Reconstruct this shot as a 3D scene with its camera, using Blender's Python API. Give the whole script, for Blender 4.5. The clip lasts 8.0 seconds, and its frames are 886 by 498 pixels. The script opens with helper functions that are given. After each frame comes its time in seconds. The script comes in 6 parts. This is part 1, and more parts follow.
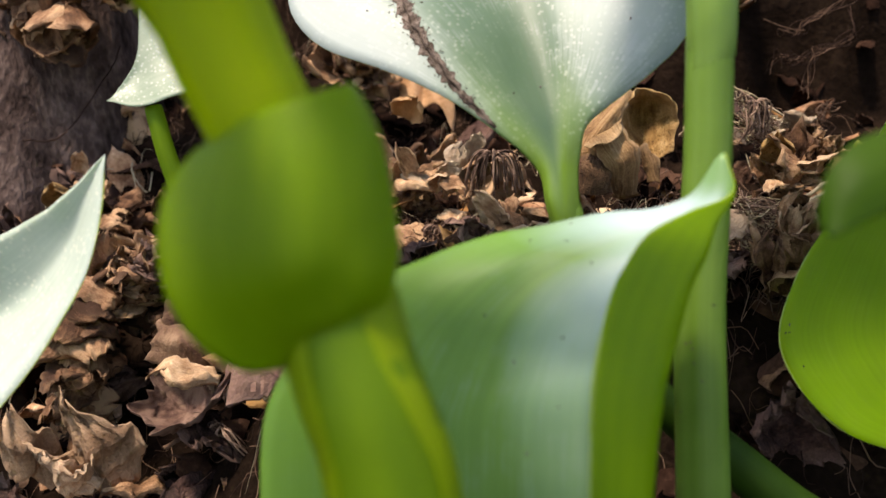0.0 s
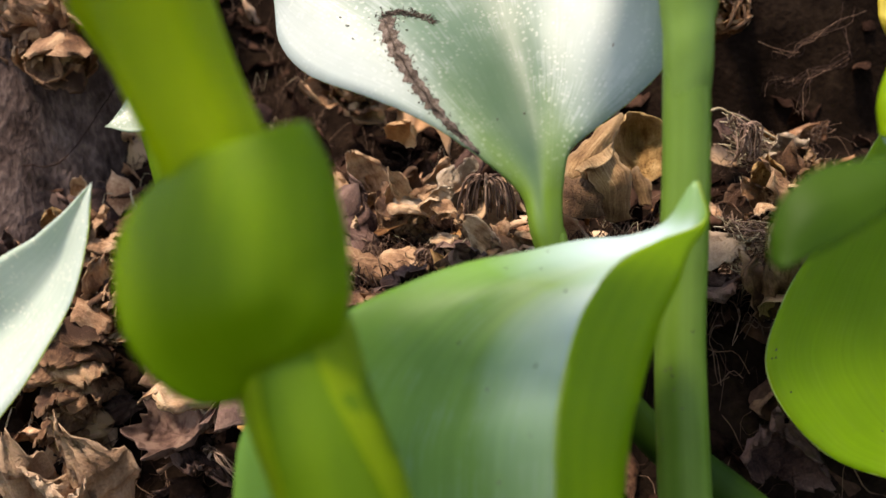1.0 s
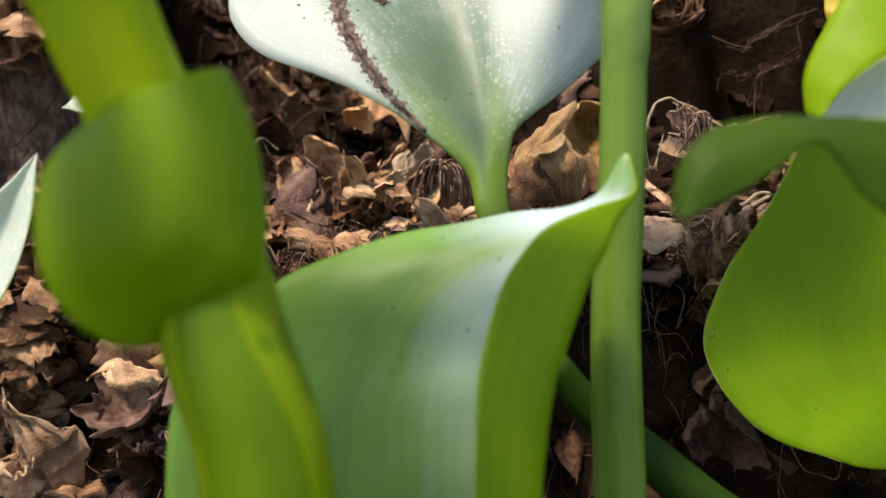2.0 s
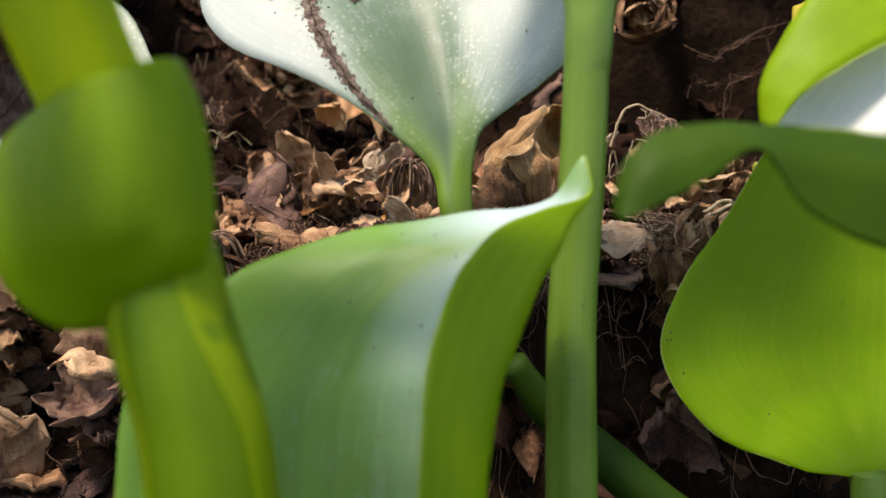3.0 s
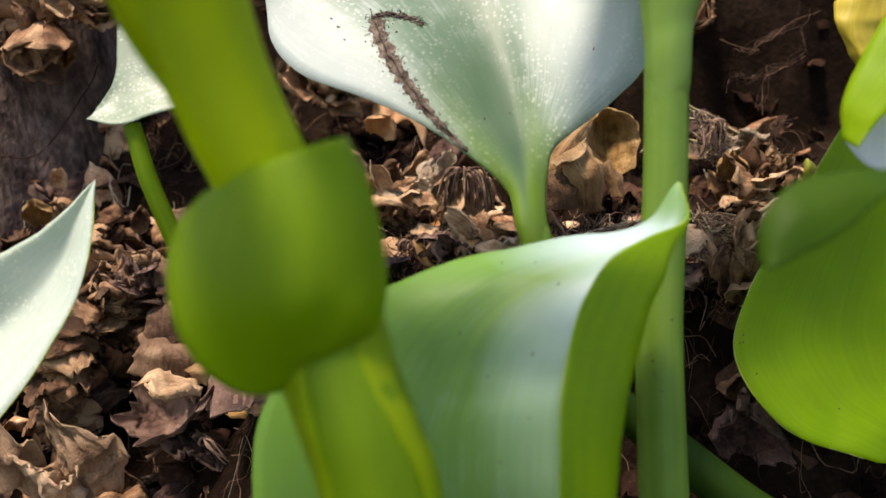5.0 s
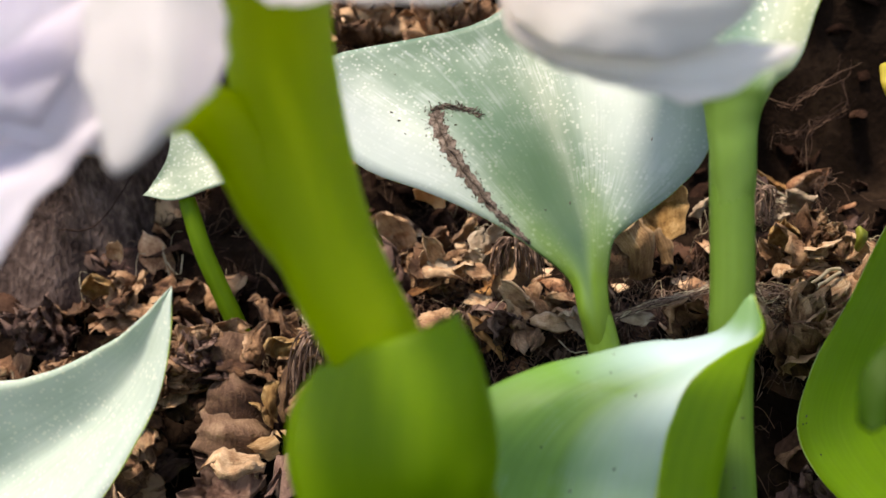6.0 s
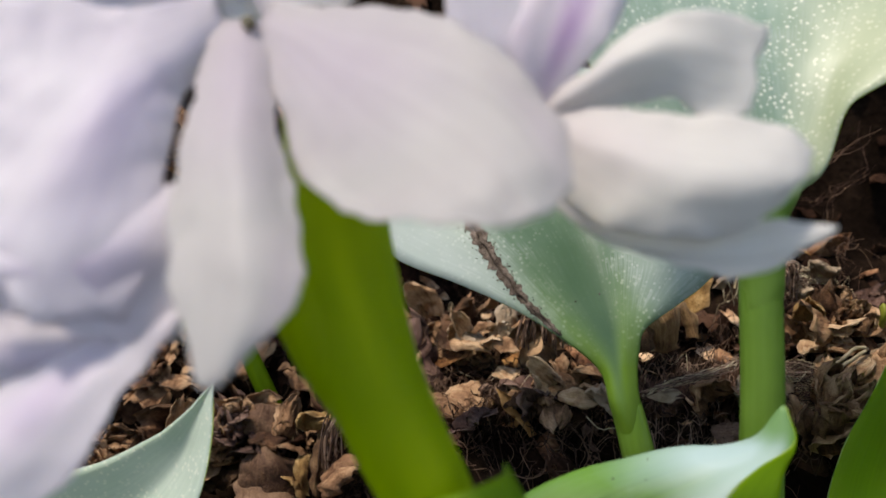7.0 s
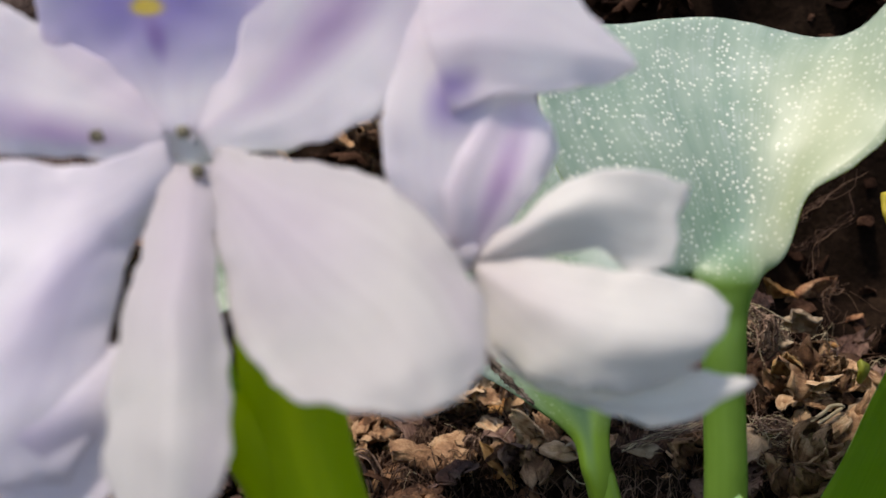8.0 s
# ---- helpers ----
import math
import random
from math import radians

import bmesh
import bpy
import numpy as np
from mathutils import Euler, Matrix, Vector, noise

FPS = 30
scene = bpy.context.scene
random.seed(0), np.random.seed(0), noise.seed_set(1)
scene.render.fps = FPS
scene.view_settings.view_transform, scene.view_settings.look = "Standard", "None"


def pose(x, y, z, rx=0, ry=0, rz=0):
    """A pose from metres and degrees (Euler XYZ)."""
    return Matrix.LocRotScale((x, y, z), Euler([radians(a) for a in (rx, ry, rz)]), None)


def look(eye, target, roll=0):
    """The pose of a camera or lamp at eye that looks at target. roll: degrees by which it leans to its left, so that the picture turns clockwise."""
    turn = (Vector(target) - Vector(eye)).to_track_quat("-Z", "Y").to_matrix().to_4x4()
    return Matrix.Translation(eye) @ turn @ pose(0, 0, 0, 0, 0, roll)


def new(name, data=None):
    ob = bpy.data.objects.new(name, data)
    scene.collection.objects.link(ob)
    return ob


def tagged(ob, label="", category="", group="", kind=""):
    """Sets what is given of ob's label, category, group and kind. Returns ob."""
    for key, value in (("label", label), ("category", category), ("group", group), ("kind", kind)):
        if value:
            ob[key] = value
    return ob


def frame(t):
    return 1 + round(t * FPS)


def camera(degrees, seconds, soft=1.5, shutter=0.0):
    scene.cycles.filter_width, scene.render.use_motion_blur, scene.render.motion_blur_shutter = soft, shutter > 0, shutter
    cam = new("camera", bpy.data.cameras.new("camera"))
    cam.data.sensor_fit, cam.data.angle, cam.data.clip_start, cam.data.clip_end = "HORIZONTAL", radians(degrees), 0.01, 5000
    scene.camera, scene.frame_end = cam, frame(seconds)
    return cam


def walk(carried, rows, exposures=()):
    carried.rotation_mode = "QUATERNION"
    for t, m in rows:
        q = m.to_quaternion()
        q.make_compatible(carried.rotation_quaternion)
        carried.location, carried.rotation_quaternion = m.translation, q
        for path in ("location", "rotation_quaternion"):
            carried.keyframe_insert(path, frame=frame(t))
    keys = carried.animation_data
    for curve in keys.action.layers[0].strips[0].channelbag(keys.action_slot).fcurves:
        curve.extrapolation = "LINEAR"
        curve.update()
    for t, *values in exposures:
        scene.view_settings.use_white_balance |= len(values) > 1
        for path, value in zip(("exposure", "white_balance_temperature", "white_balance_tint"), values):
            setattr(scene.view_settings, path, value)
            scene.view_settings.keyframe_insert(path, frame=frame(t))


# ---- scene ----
cam = camera(54.0, 8.0)
cam.data.dof.use_dof, cam.data.dof.focus_distance, cam.data.dof.aperture_fstop = True, 0.297, 13.0
# The plan: a frame tilted with the first view, in units of UNIT metres; EYE is the first eye's height over the lowest soil.
UNIT, EYE, TILT = 0.2, 0.21, -20.0
ROWS = [
    (0.0, 0.0000, 0.0000, 0.0000, 0.00, 0.00, 0.00),
    (0.5, 0.0522, -0.0215, 0.0372, 1.92, 1.49, 1.17),
    (1.0, 0.0418, -0.0044, 0.0103, 0.96, 1.20, 0.14),
    (1.5, 0.0514, -0.0095, -0.0149, -0.58, 1.75, -0.57),
    (1.7, 0.0733, -0.0139, -0.0307, -0.56, 1.59, -0.58),
    (2.8, 0.0976, -0.0335, -0.0111, -1.90, 1.44, -0.98),
    (3.0, 0.1084, -0.0324, -0.0335, -1.98, 1.64, -2.11),
    (3.5, 0.0769, -0.0621, -0.0114, -1.45, 1.30, -1.18),
    (4.0, 0.0229, -0.0836, 0.0077, -1.81, 0.84, -1.82),
    (4.2, 0.0512, -0.0801, 0.0230, -1.75, 1.04, -0.63),
    (5.3, -0.0255, -0.0655, 0.0243, -1.97, -0.18, 0.52),
    (5.5, -0.0248, -0.0692, 0.0404, -1.64, 0.18, 0.75),
    (6.0, -0.0766, -0.0898, 0.1485, -0.87, 0.61, 1.65),
    (6.5, -0.1270, -0.1121, 0.2017, -0.21, 1.46, 1.68),
    (7.0, -0.1036, -0.1238, 0.2561, -0.02, 2.01, 1.88),
    (7.5, -0.0967, -0.1379, 0.2167, 0.32, 1.95, 0.44),
    (8.0, -0.0396, -0.1565, 0.3689, 0.91, 1.77, 2.01),
]
PLAN = pose(0, 0, EYE, TILT)
walk(cam, [(t, PLAN @ pose(UNIT * x, UNIT * y, UNIT * z, 90 + pitch, roll, yaw)) for t, x, y, z, yaw, pitch, roll in ROWS],
     [(0.0, 1.46, 7900, 18), (5.5, 1.42, 7900, 17), (6.0, 1.36, 7800, 15), (6.5, 0.80, 7450, 11), (8.0, 0.74, 7300, 13)])

# ---- light: bright sky, a soft hazy sun high to one side of the plants ----
SUN_HEIGHT, SUN_WAY = radians(71), radians(-113)
world = bpy.data.worlds.new("sky")
scene.world = world
world.use_nodes = True
sky = world.node_tree.nodes.new("ShaderNodeTexSky")
sky.sky_type, sky.sun_disc, sky.sun_elevation, sky.sun_rotation = "NISHITA", False, SUN_HEIGHT, SUN_WAY
world.node_tree.links.new(sky.outputs[0], world.node_tree.nodes["Background"].inputs[0])
world.node_tree.nodes["Background"].inputs[1].default_value = 0.124
sun_data = bpy.data.lights.new("sun", "SUN")
sun_data.energy, sun_data.angle, sun_data.color = 2.15, radians(8), (1.0, 0.965, 0.925)
sun = new("sun", sun_data)
sun_from = Vector((math.sin(SUN_WAY) * math.cos(SUN_HEIGHT), math.cos(SUN_WAY) * math.cos(SUN_HEIGHT), math.sin(SUN_HEIGHT)))
sun.matrix_world = look(sun_from * 3, (0, 0, 0))


# ---- materials ----
def node_material(name):
    mat = bpy.data.materials.new(name)
    mat.use_nodes = True
    return mat, mat.node_tree.nodes, mat.node_tree.links, mat.node_tree.nodes["Principled BSDF"]


def ramp(nodes, links, source, stops):
    r = nodes.new("ShaderNodeValToRGB")
    while len(r.color_ramp.elements) < len(stops):
        r.color_ramp.elements.new(0.5)
    for e, (at, colour) in zip(r.color_ramp.elements, stops):
        e.position, e.color = at, (*colour, 1)
    links.new(source, r.inputs[0])
    return r.outputs[0]


def leaf_material(name, dark, light, glow, passing=0.45, rough=0.38, veins=60.0, wax=0.0, spots=0.0, strength=0.15, neck=None, gloss=0.5, reach=(0.25, 0.5), streaks=0.0, pale=(0.62, 0.68, 0.64)):
    """A living leaf or petal: fine veins along it, soft patches, and light that passes through."""
    mat, nodes, links, bsdf = node_material(name)
    uv = nodes.new("ShaderNodeUVMap")
    stretch = nodes.new("ShaderNodeMapping")
    stretch.inputs["Scale"].default_value = (veins, 1.6, 1)
    links.new(uv.outputs[0], stretch.inputs[0])
    vein = nodes.new("ShaderNodeTexNoise")
    vein.inputs["Scale"].default_value, vein.inputs["Detail"].default_value = 1.0, 3.0
    links.new(stretch.outputs[0], vein.inputs["Vector"])
    place = nodes.new("ShaderNodeNewGeometry")
    patch = nodes.new("ShaderNodeTexNoise")
    patch.inputs["Scale"].default_value, patch.inputs["Detail"].default_value = 55.0, 4.0
    links.new(place.outputs["Position"], patch.inputs["Vector"])
    both = nodes.new("ShaderNodeMath")
    both.operation = "MULTIPLY_ADD"
    both.inputs[1].default_value = 0.5
    links.new(vein.outputs[0], both.inputs[0])
    half = nodes.new("ShaderNodeMath")
    half.operation = "MULTIPLY"
    half.inputs[1].default_value = 0.5
    links.new(patch.outputs[0], half.inputs[0])
    links.new(half.outputs[0], both.inputs[2])
    colour = ramp(nodes, links, both.outputs[0], [(0.36, dark), (0.64, light)])
    # Pale flecks in the colour: real speckles on some leaves, painted glints on others.
    if spots:
        dot = nodes.new("ShaderNodeTexVoronoi")
        dot.inputs["Scale"].default_value = 600.0
        links.new(place.outputs["Position"], dot.inputs["Vector"])
        flecks = ramp(nodes, links, dot.outputs["Distance"], [(0.20, (spots,) * 3), (0.36, (0, 0, 0))])
        crowd = nodes.new("ShaderNodeTexNoise")
        crowd.inputs["Scale"].default_value, crowd.inputs["Detail"].default_value = 90.0, 2.0
        links.new(place.outputs["Position"], crowd.inputs["Vector"])
        where = ramp(nodes, links, crowd.outputs[0], [(0.34, (0.15,) * 3), (0.52, (1, 1, 1))])
        mask = nodes.new("ShaderNodeMath")
        mask.operation = "MULTIPLY"
        links.new(flecks, mask.inputs[0])
        links.new(where, mask.inputs[1])
        mix = nodes.new("ShaderNodeMix")
        mix.data_type = "RGBA"
        mix.inputs[7].default_value = (0.90, 0.92, 0.78, 1)
        links.new(mask.outputs[0], mix.inputs[0])
        links.new(colour, mix.inputs[6])
        colour = mix.outputs[2]
    if streaks:
        draw = nodes.new("ShaderNodeMapping")
        draw.inputs["Scale"].default_value = (130, 5, 1)
        links.new(uv.outputs[0], draw.inputs[0])
        line = nodes.new("ShaderNodeTexNoise")
        line.inputs["Scale"].default_value, line.inputs["Detail"].default_value = 1.0, 5.0
        links.new(draw.outputs[0], line.inputs["Vector"])
        mottle = nodes.new("ShaderNodeTexNoise")
        mottle.inputs["Scale"].default_value, mottle.inputs["Detail"].default_value = 140.0, 5.0
        links.new(place.outputs["Position"], mottle.inputs["Vector"])
        product = nodes.new("ShaderNodeMath")
        product.operation = "MULTIPLY"
        links.new(line.outputs[0], product.inputs[0])
        links.new(mottle.outputs[0], product.inputs[1])
        mask = ramp(nodes, links, product.outputs[0], [(0.25, (0, 0, 0)), (0.42, (streaks,) * 3)])
        mix = nodes.new("ShaderNodeMix")
        mix.data_type = "RGBA"
        mix.inputs[7].default_value = (*pale, 1)
        links.new(mask, mix.inputs[0])
        links.new(colour, mix.inputs[6])
        colour = mix.outputs[2]
    if neck:
        along = nodes.new("ShaderNodeSeparateXYZ")
        links.new(uv.outputs[0], along.inputs[0])
        near = ramp(nodes, links, along.outputs[1], [(reach[0], (1, 1, 1)), (reach[1], (0, 0, 0))])
        green = nodes.new("ShaderNodeMix")
        green.data_type = "RGBA"
        green.inputs[7].default_value = (*neck, 1)
        links.new(near, green.inputs[0])
        links.new(colour, green.inputs[6])
        colour = green.outputs[2]
    links.new(colour, bsdf.inputs["Base Color"])
    bsdf.inputs["Roughness"].default_value = rough
    bsdf.inputs["Specular IOR Level"].default_value = gloss
    bsdf.inputs["Coat Weight"].default_value = wax
    bsdf.inputs["Coat Roughness"].default_value = 0.42
    bump = nodes.new("ShaderNodeBump")
    bump.inputs["Strength"].default_value, bump.inputs["Distance"].default_value = strength, 0.0008
    links.new(both.outputs[0], bump.inputs["Height"])
    links.new(bump.outputs[0], bsdf.inputs["Normal"])
    through_light = nodes.new("ShaderNodeBsdfTranslucent")
    tint = nodes.new("ShaderNodeMix")
    tint.data_type = "RGBA"
    tint.inputs[6].default_value = (*[c * 0.7 for c in glow], 1)
    tint.inputs[7].default_value = (*glow, 1)
    links.new(both.outputs[0], tint.inputs[0])
    links.new(tint.outputs[2], through_light.inputs[0])
    blend = nodes.new("ShaderNodeMixShader")
    blend.inputs[0].default_value = passing
    links.new(bsdf.outputs[0], blend.inputs[1])
    links.new(through_light.outputs[0], blend.inputs[2])
    links.new(blend.outputs[0], nodes["Material Output"].inputs[0])
    return mat


def dry_material(name, colours, scale=90.0, rough=0.85, vary=0.35, bump_depth=0.0012, passing=0.0, grain=(1, 1, 1), fineness=9.0, gloss=0.2, pits=0.45, relief=0.6):
    """Dead plant matter or soil: blotches at two scales, each piece a little different."""
    mat, nodes, links, bsdf = node_material(name)
    place = nodes.new("ShaderNodeTexCoord")
    big = nodes.new("ShaderNodeTexNoise")
    big.inputs["Scale"].default_value, big.inputs["Detail"].default_value = scale, 6.0
    fine = nodes.new("ShaderNodeTexNoise")
    fine.inputs["Scale"].default_value, fine.inputs["Detail"].default_value = scale * fineness, 4.0
    drawn = nodes.new("ShaderNodeMapping")
    drawn.inputs["Scale"].default_value = grain
    links.new(place.outputs["Object"], drawn.inputs[0])
    links.new(drawn.outputs[0], big.inputs["Vector"])
    links.new(drawn.outputs[0], fine.inputs["Vector"])
    mixed = nodes.new("ShaderNodeMath")
    mixed.operation = "MULTIPLY_ADD"
    mixed.inputs[1].default_value = pits
    links.new(fine.outputs[0], mixed.inputs[0])
    links.new(big.outputs[0], mixed.inputs[2])
    piece = nodes.new("ShaderNodeObjectInfo")
    island = nodes.new("ShaderNodeNewGeometry")
    own = nodes.new("ShaderNodeMath")
    own.operation = "ADD"
    links.new(piece.outputs["Random"], own.inputs[0])
    links.new(island.outputs["Random Per Island"], own.inputs[1])
    wrap = nodes.new("ShaderNodeMath")
    wrap.operation = "FRACT"
    links.new(own.outputs[0], wrap.inputs[0])
    shift = nodes.new("ShaderNodeMath")
    shift.operation = "MULTIPLY_ADD"
    shift.inputs[1].default_value, shift.inputs[2].default_value = vary, -pits / 2 - vary / 2
    links.new(wrap.outputs[0], shift.inputs[0])
    total = nodes.new("ShaderNodeMath")
    total.operation = "ADD"
    links.new(mixed.outputs[0], total.inputs[0])
    links.new(shift.outputs[0], total.inputs[1])
    n = len(colours) - 1
    colour = ramp(nodes, links, total.outputs[0], [(0.25 + 0.5 * i / n, c) for i, c in enumerate(colours)])
    links.new(colour, bsdf.inputs["Base Color"])
    bsdf.inputs["Roughness"].default_value = rough
    bsdf.inputs["Specular IOR Level"].default_value = gloss
    bump = nodes.new("ShaderNodeBump")
    bump.inputs["Strength"].default_value, bump.inputs["Distance"].default_value = relief, bump_depth
    links.new(mixed.outputs[0], bump.inputs["Height"])
    links.new(bump.outputs[0], bsdf.inputs["Normal"])
    if passing:
        thin = nodes.new("ShaderNodeBsdfTranslucent")
        links.new(colour, thin.inputs[0])
        blend = nodes.new("ShaderNodeMixShader")
        blend.inputs[0].default_value = passing
        links.new(bsdf.outputs[0], blend.inputs[1])
        links.new(thin.outputs[0], blend.inputs[2])
        links.new(blend.outputs[0], nodes["Material Output"].inputs[0])
    return mat


WAXY = leaf_material("waxy_leaf_top", (0.088, 0.225, 0.026), (0.145, 0.315, 0.048), (0.30, 0.52, 0.03), 0.26, 0.5, 34, 0.2, 0.0, 0.12, None, 0.35, streaks=0.35, pale=(0.25, 0.39, 0.23))
# Its pale spots paint water glints into the colour.
WAXY_NECK = leaf_material("waxy_leaf_top_green_neck", (0.12, 0.205, 0.135), (0.21, 0.30, 0.225), (0.24, 0.45, 0.05), 0.2, 0.5, 40, 0.15, 0.36, 0.15, (0.14, 0.26, 0.02), 0.4, (0.27, 0.56), 0.45)
WAXY_SPOTTED = leaf_material("waxy_speckled_leaf_top", (0.54, 0.65, 0.54), (0.67, 0.77, 0.66), (0.58, 0.74, 0.42), 0.35, 0.4, 30, 0.25, 0.9, 0.12)
# Waxy leaf top whitened to paint in the sky's reflection.
SKYLIT = leaf_material("skylit_leaf_top", (0.66, 0.70, 0.70), (0.78, 0.81, 0.81), (0.8, 0.9, 0.7), 0.4, 0.4, 30, 0.2, 0.3, 0.12)
BACKLIT = leaf_material("thin_leaf_underside", (0.14, 0.27, 0.002), (0.21, 0.35, 0.005), (0.76, 0.96, 0.010), 0.62, 0.5, 70, 0.0, 0.0, 0.12, None, 0.3, streaks=0.3, pale=(0.34, 0.46, 0.06))
FAR_TOP = leaf_material("dull_speckled_leaf_top", (0.20, 0.29, 0.19), (0.30, 0.38, 0.27), (0.35, 0.5, 0.12), 0.3, 0.45, 20, 0.2, 0.45, 0.12)
FUNNEL = leaf_material("waxy_speckled_leaf_green_neck", (0.27, 0.39, 0.31), (0.42, 0.53, 0.43), (0.45, 0.55, 0.15), 0.3, 0.4, 30, 0.15, 1.0, 0.12, (0.14, 0.265, 0.036), 0.4, (0.40, 0.56), 0.35)
UNDER = leaf_material("leaf_underside", (0.135, 0.26, 0.002), (0.21, 0.345, 0.004), (0.66, 0.86, 0.006), 0.5, 0.5, 50, 0.0, 0.0, 0.1, None, 0.25)
SHEATH = leaf_material("sheath_green", (0.034, 0.098, 0.001), (0.058, 0.14, 0.0015), (0.36, 0.58, 0.002), 0.55, 0.7, 26, 0.0, 0.0, 0.08, None, 0.04)
# Leaf green darkened so the underside's shade sits in the colour.
SHADED = leaf_material("shaded_leaf_underside", (0.018, 0.052, 0.001), (0.032, 0.078, 0.001), (0.2, 0.38, 0.002), 0.22, 0.55, 26, 0.0, 0.0, 0.08, None, 0.12)
# Stalk green darkened to paint in the shade over the low stalk.
SHADE_STALK = leaf_material("shaded_stalk_green", (0.012, 0.035, 0.003), (0.02, 0.05, 0.004), (0.06, 0.12, 0.01), 0.15, 0.6, 20, gloss=0.1)
STEM = leaf_material("stem_green", (0.10, 0.20, 0.02), (0.15, 0.275, 0.038), (0.28, 0.45, 0.03), 0.22, 0.4, 16, 0.0, 0.0, 0.1, None, 0.35, streaks=0.2, pale=(0.22, 0.38, 0.06))
STEM_LIME = leaf_material("stem_lime", (0.26, 0.375, 0.002), (0.35, 0.46, 0.003), (0.85, 0.98, 0.006), 0.5, 0.5, 14, 0.0, 0.0, 0.1, None, 0.2)
# Stem colour darkened for shade: lower stem under the bract, far stalk.
STEM_SHADED = leaf_material("shaded_stem_yellow_green", (0.085, 0.18, 0.002), (0.13, 0.24, 0.003), (0.48, 0.68, 0.006), 0.38, 0.6, 14, 0.0, 0.0, 0.1, None, 0.25)
COLLAR = leaf_material("pale_collar_green", (0.19, 0.30, 0.004), (0.28, 0.40, 0.01), (0.7, 0.85, 0.02), 0.5, 0.55, 20, 0.0, 0.0, 0.1, None, 0.2)
MARGIN = leaf_material("pale_leaf_margin", (0.40, 0.52, 0.10), (0.55, 0.66, 0.18), (0.7, 0.8, 0.2), 0.5, 0.4, 8)
PETAL = leaf_material("petal_white", (0.56, 0.53, 0.525), (0.645, 0.625, 0.61), (0.90, 0.87, 0.85), 0.5, 0.6, 16, 0.1, 0.0, 0.12)
PETAL_LILAC = leaf_material("petal_lilac", (0.83, 0.77, 0.84), (0.91, 0.87, 0.90), (1.0, 0.97, 1.0), 0.56, 0.6, 16, 0.15, 0.0, 0.12)
PETAL_CREAM = leaf_material("petal_cream", (0.76, 0.73, 0.70), (0.85, 0.83, 0.79), (1.0, 0.97, 0.93), 0.5, 0.6, 16, 0.1, 0.0, 0.12)
YELLOW = leaf_material("withered_yellow", (0.40, 0.30, 0.02), (0.58, 0.47, 0.05), (0.6, 0.5, 0.04), 0.3, 0.55, 20)
TAN = [(0.05, 0.022, 0.012), (0.24, 0.11, 0.056), (0.51, 0.29, 0.16), (0.78, 0.54, 0.34)]
ORANGE = [(0.09, 0.036, 0.012), (0.29, 0.135, 0.045), (0.54, 0.30, 0.11)]
HUSK = dry_material("dry_husk_scraps", TAN, 70, 0.8, 0.55, 0.0015, 0.12)
RUST = dry_material("rusty_husk_scraps", ORANGE, 80, 0.75, 0.35, 0.0015, 0.15)
TUFT = dry_material("tuft_fibre", [(0.05, 0.03, 0.022), (0.14, 0.085, 0.06), (0.30, 0.20, 0.145)], 60, 0.85, 0.6)
DARK = dry_material("dark_litter", [(0.006, 0.003, 0.002), (0.026, 0.013, 0.0085), (0.085, 0.045, 0.029)], 60, 0.95, 0.5, gloss=0.03)
FIBRE = dry_material("dry_fibre", [(0.018, 0.010, 0.0075), (0.06, 0.034, 0.024), (0.17, 0.105, 0.07)], 60, 0.85, 0.6, gloss=0.06)
PALE = dry_material("pale_straw", [(0.22, 0.17, 0.10), (0.42, 0.34, 0.22), (0.58, 0.50, 0.34)], 60, 0.75, 0.3)
SOIL = dry_material("damp_soil", [(0.004, 0.0025, 0.0015), (0.010, 0.006, 0.004), (0.026, 0.016, 0.010)], 45, 0.97, 0.0, 0.004, gloss=0.02)
BARK = dry_material("grey_bark", [(0.022, 0.013, 0.010), (0.075, 0.05, 0.041), (0.165, 0.118, 0.098)], 70, 0.95, 0.0, 0.003, 0.0, (1, 1, 0.5), 6.0, 0.1, 0.7, 0.9)
STAIN = dry_material("dirt_streak", [(0.03, 0.021, 0.016), (0.10, 0.075, 0.058), (0.24, 0.19, 0.155)], 420, 0.95, 0.25, 0.002)


# ---- shaping ----
def pt(x, y, z):
    """A point of the plan in the world."""
    return PLAN @ Vector((UNIT * x, UNIT * y, UNIT * z))


def spline(points, n):
    """n places evenly along a smooth curve through the points."""
    p = [Vector(q) for q in points]
    p = [2 * p[0] - p[1], *p, 2 * p[-1] - p[-2]]
    out = []
    for i in range(n):
        u = i / (n - 1) * (len(p) - 3)
        k = min(int(u), len(p) - 4)
        f = u - k
        a, b, c, d = p[k:k + 4]
        out.append(0.5 * (2 * b + (c - a) * f + (2 * a - 5 * b + 4 * c - d) * f * f + (3 * b - a - 3 * c + d) * f ** 3))
    return out


def thing(name, place, label, category, group="", kind=""):
    ob = new(name)
    ob.location = place
    return tagged(ob, label, category, group, kind)


def offset(ob):
    """The world place of a thing or of a part under it."""
    v = Vector(ob.location)
    while ob.parent:
        ob = ob.parent
        v = v + ob.location
    return v


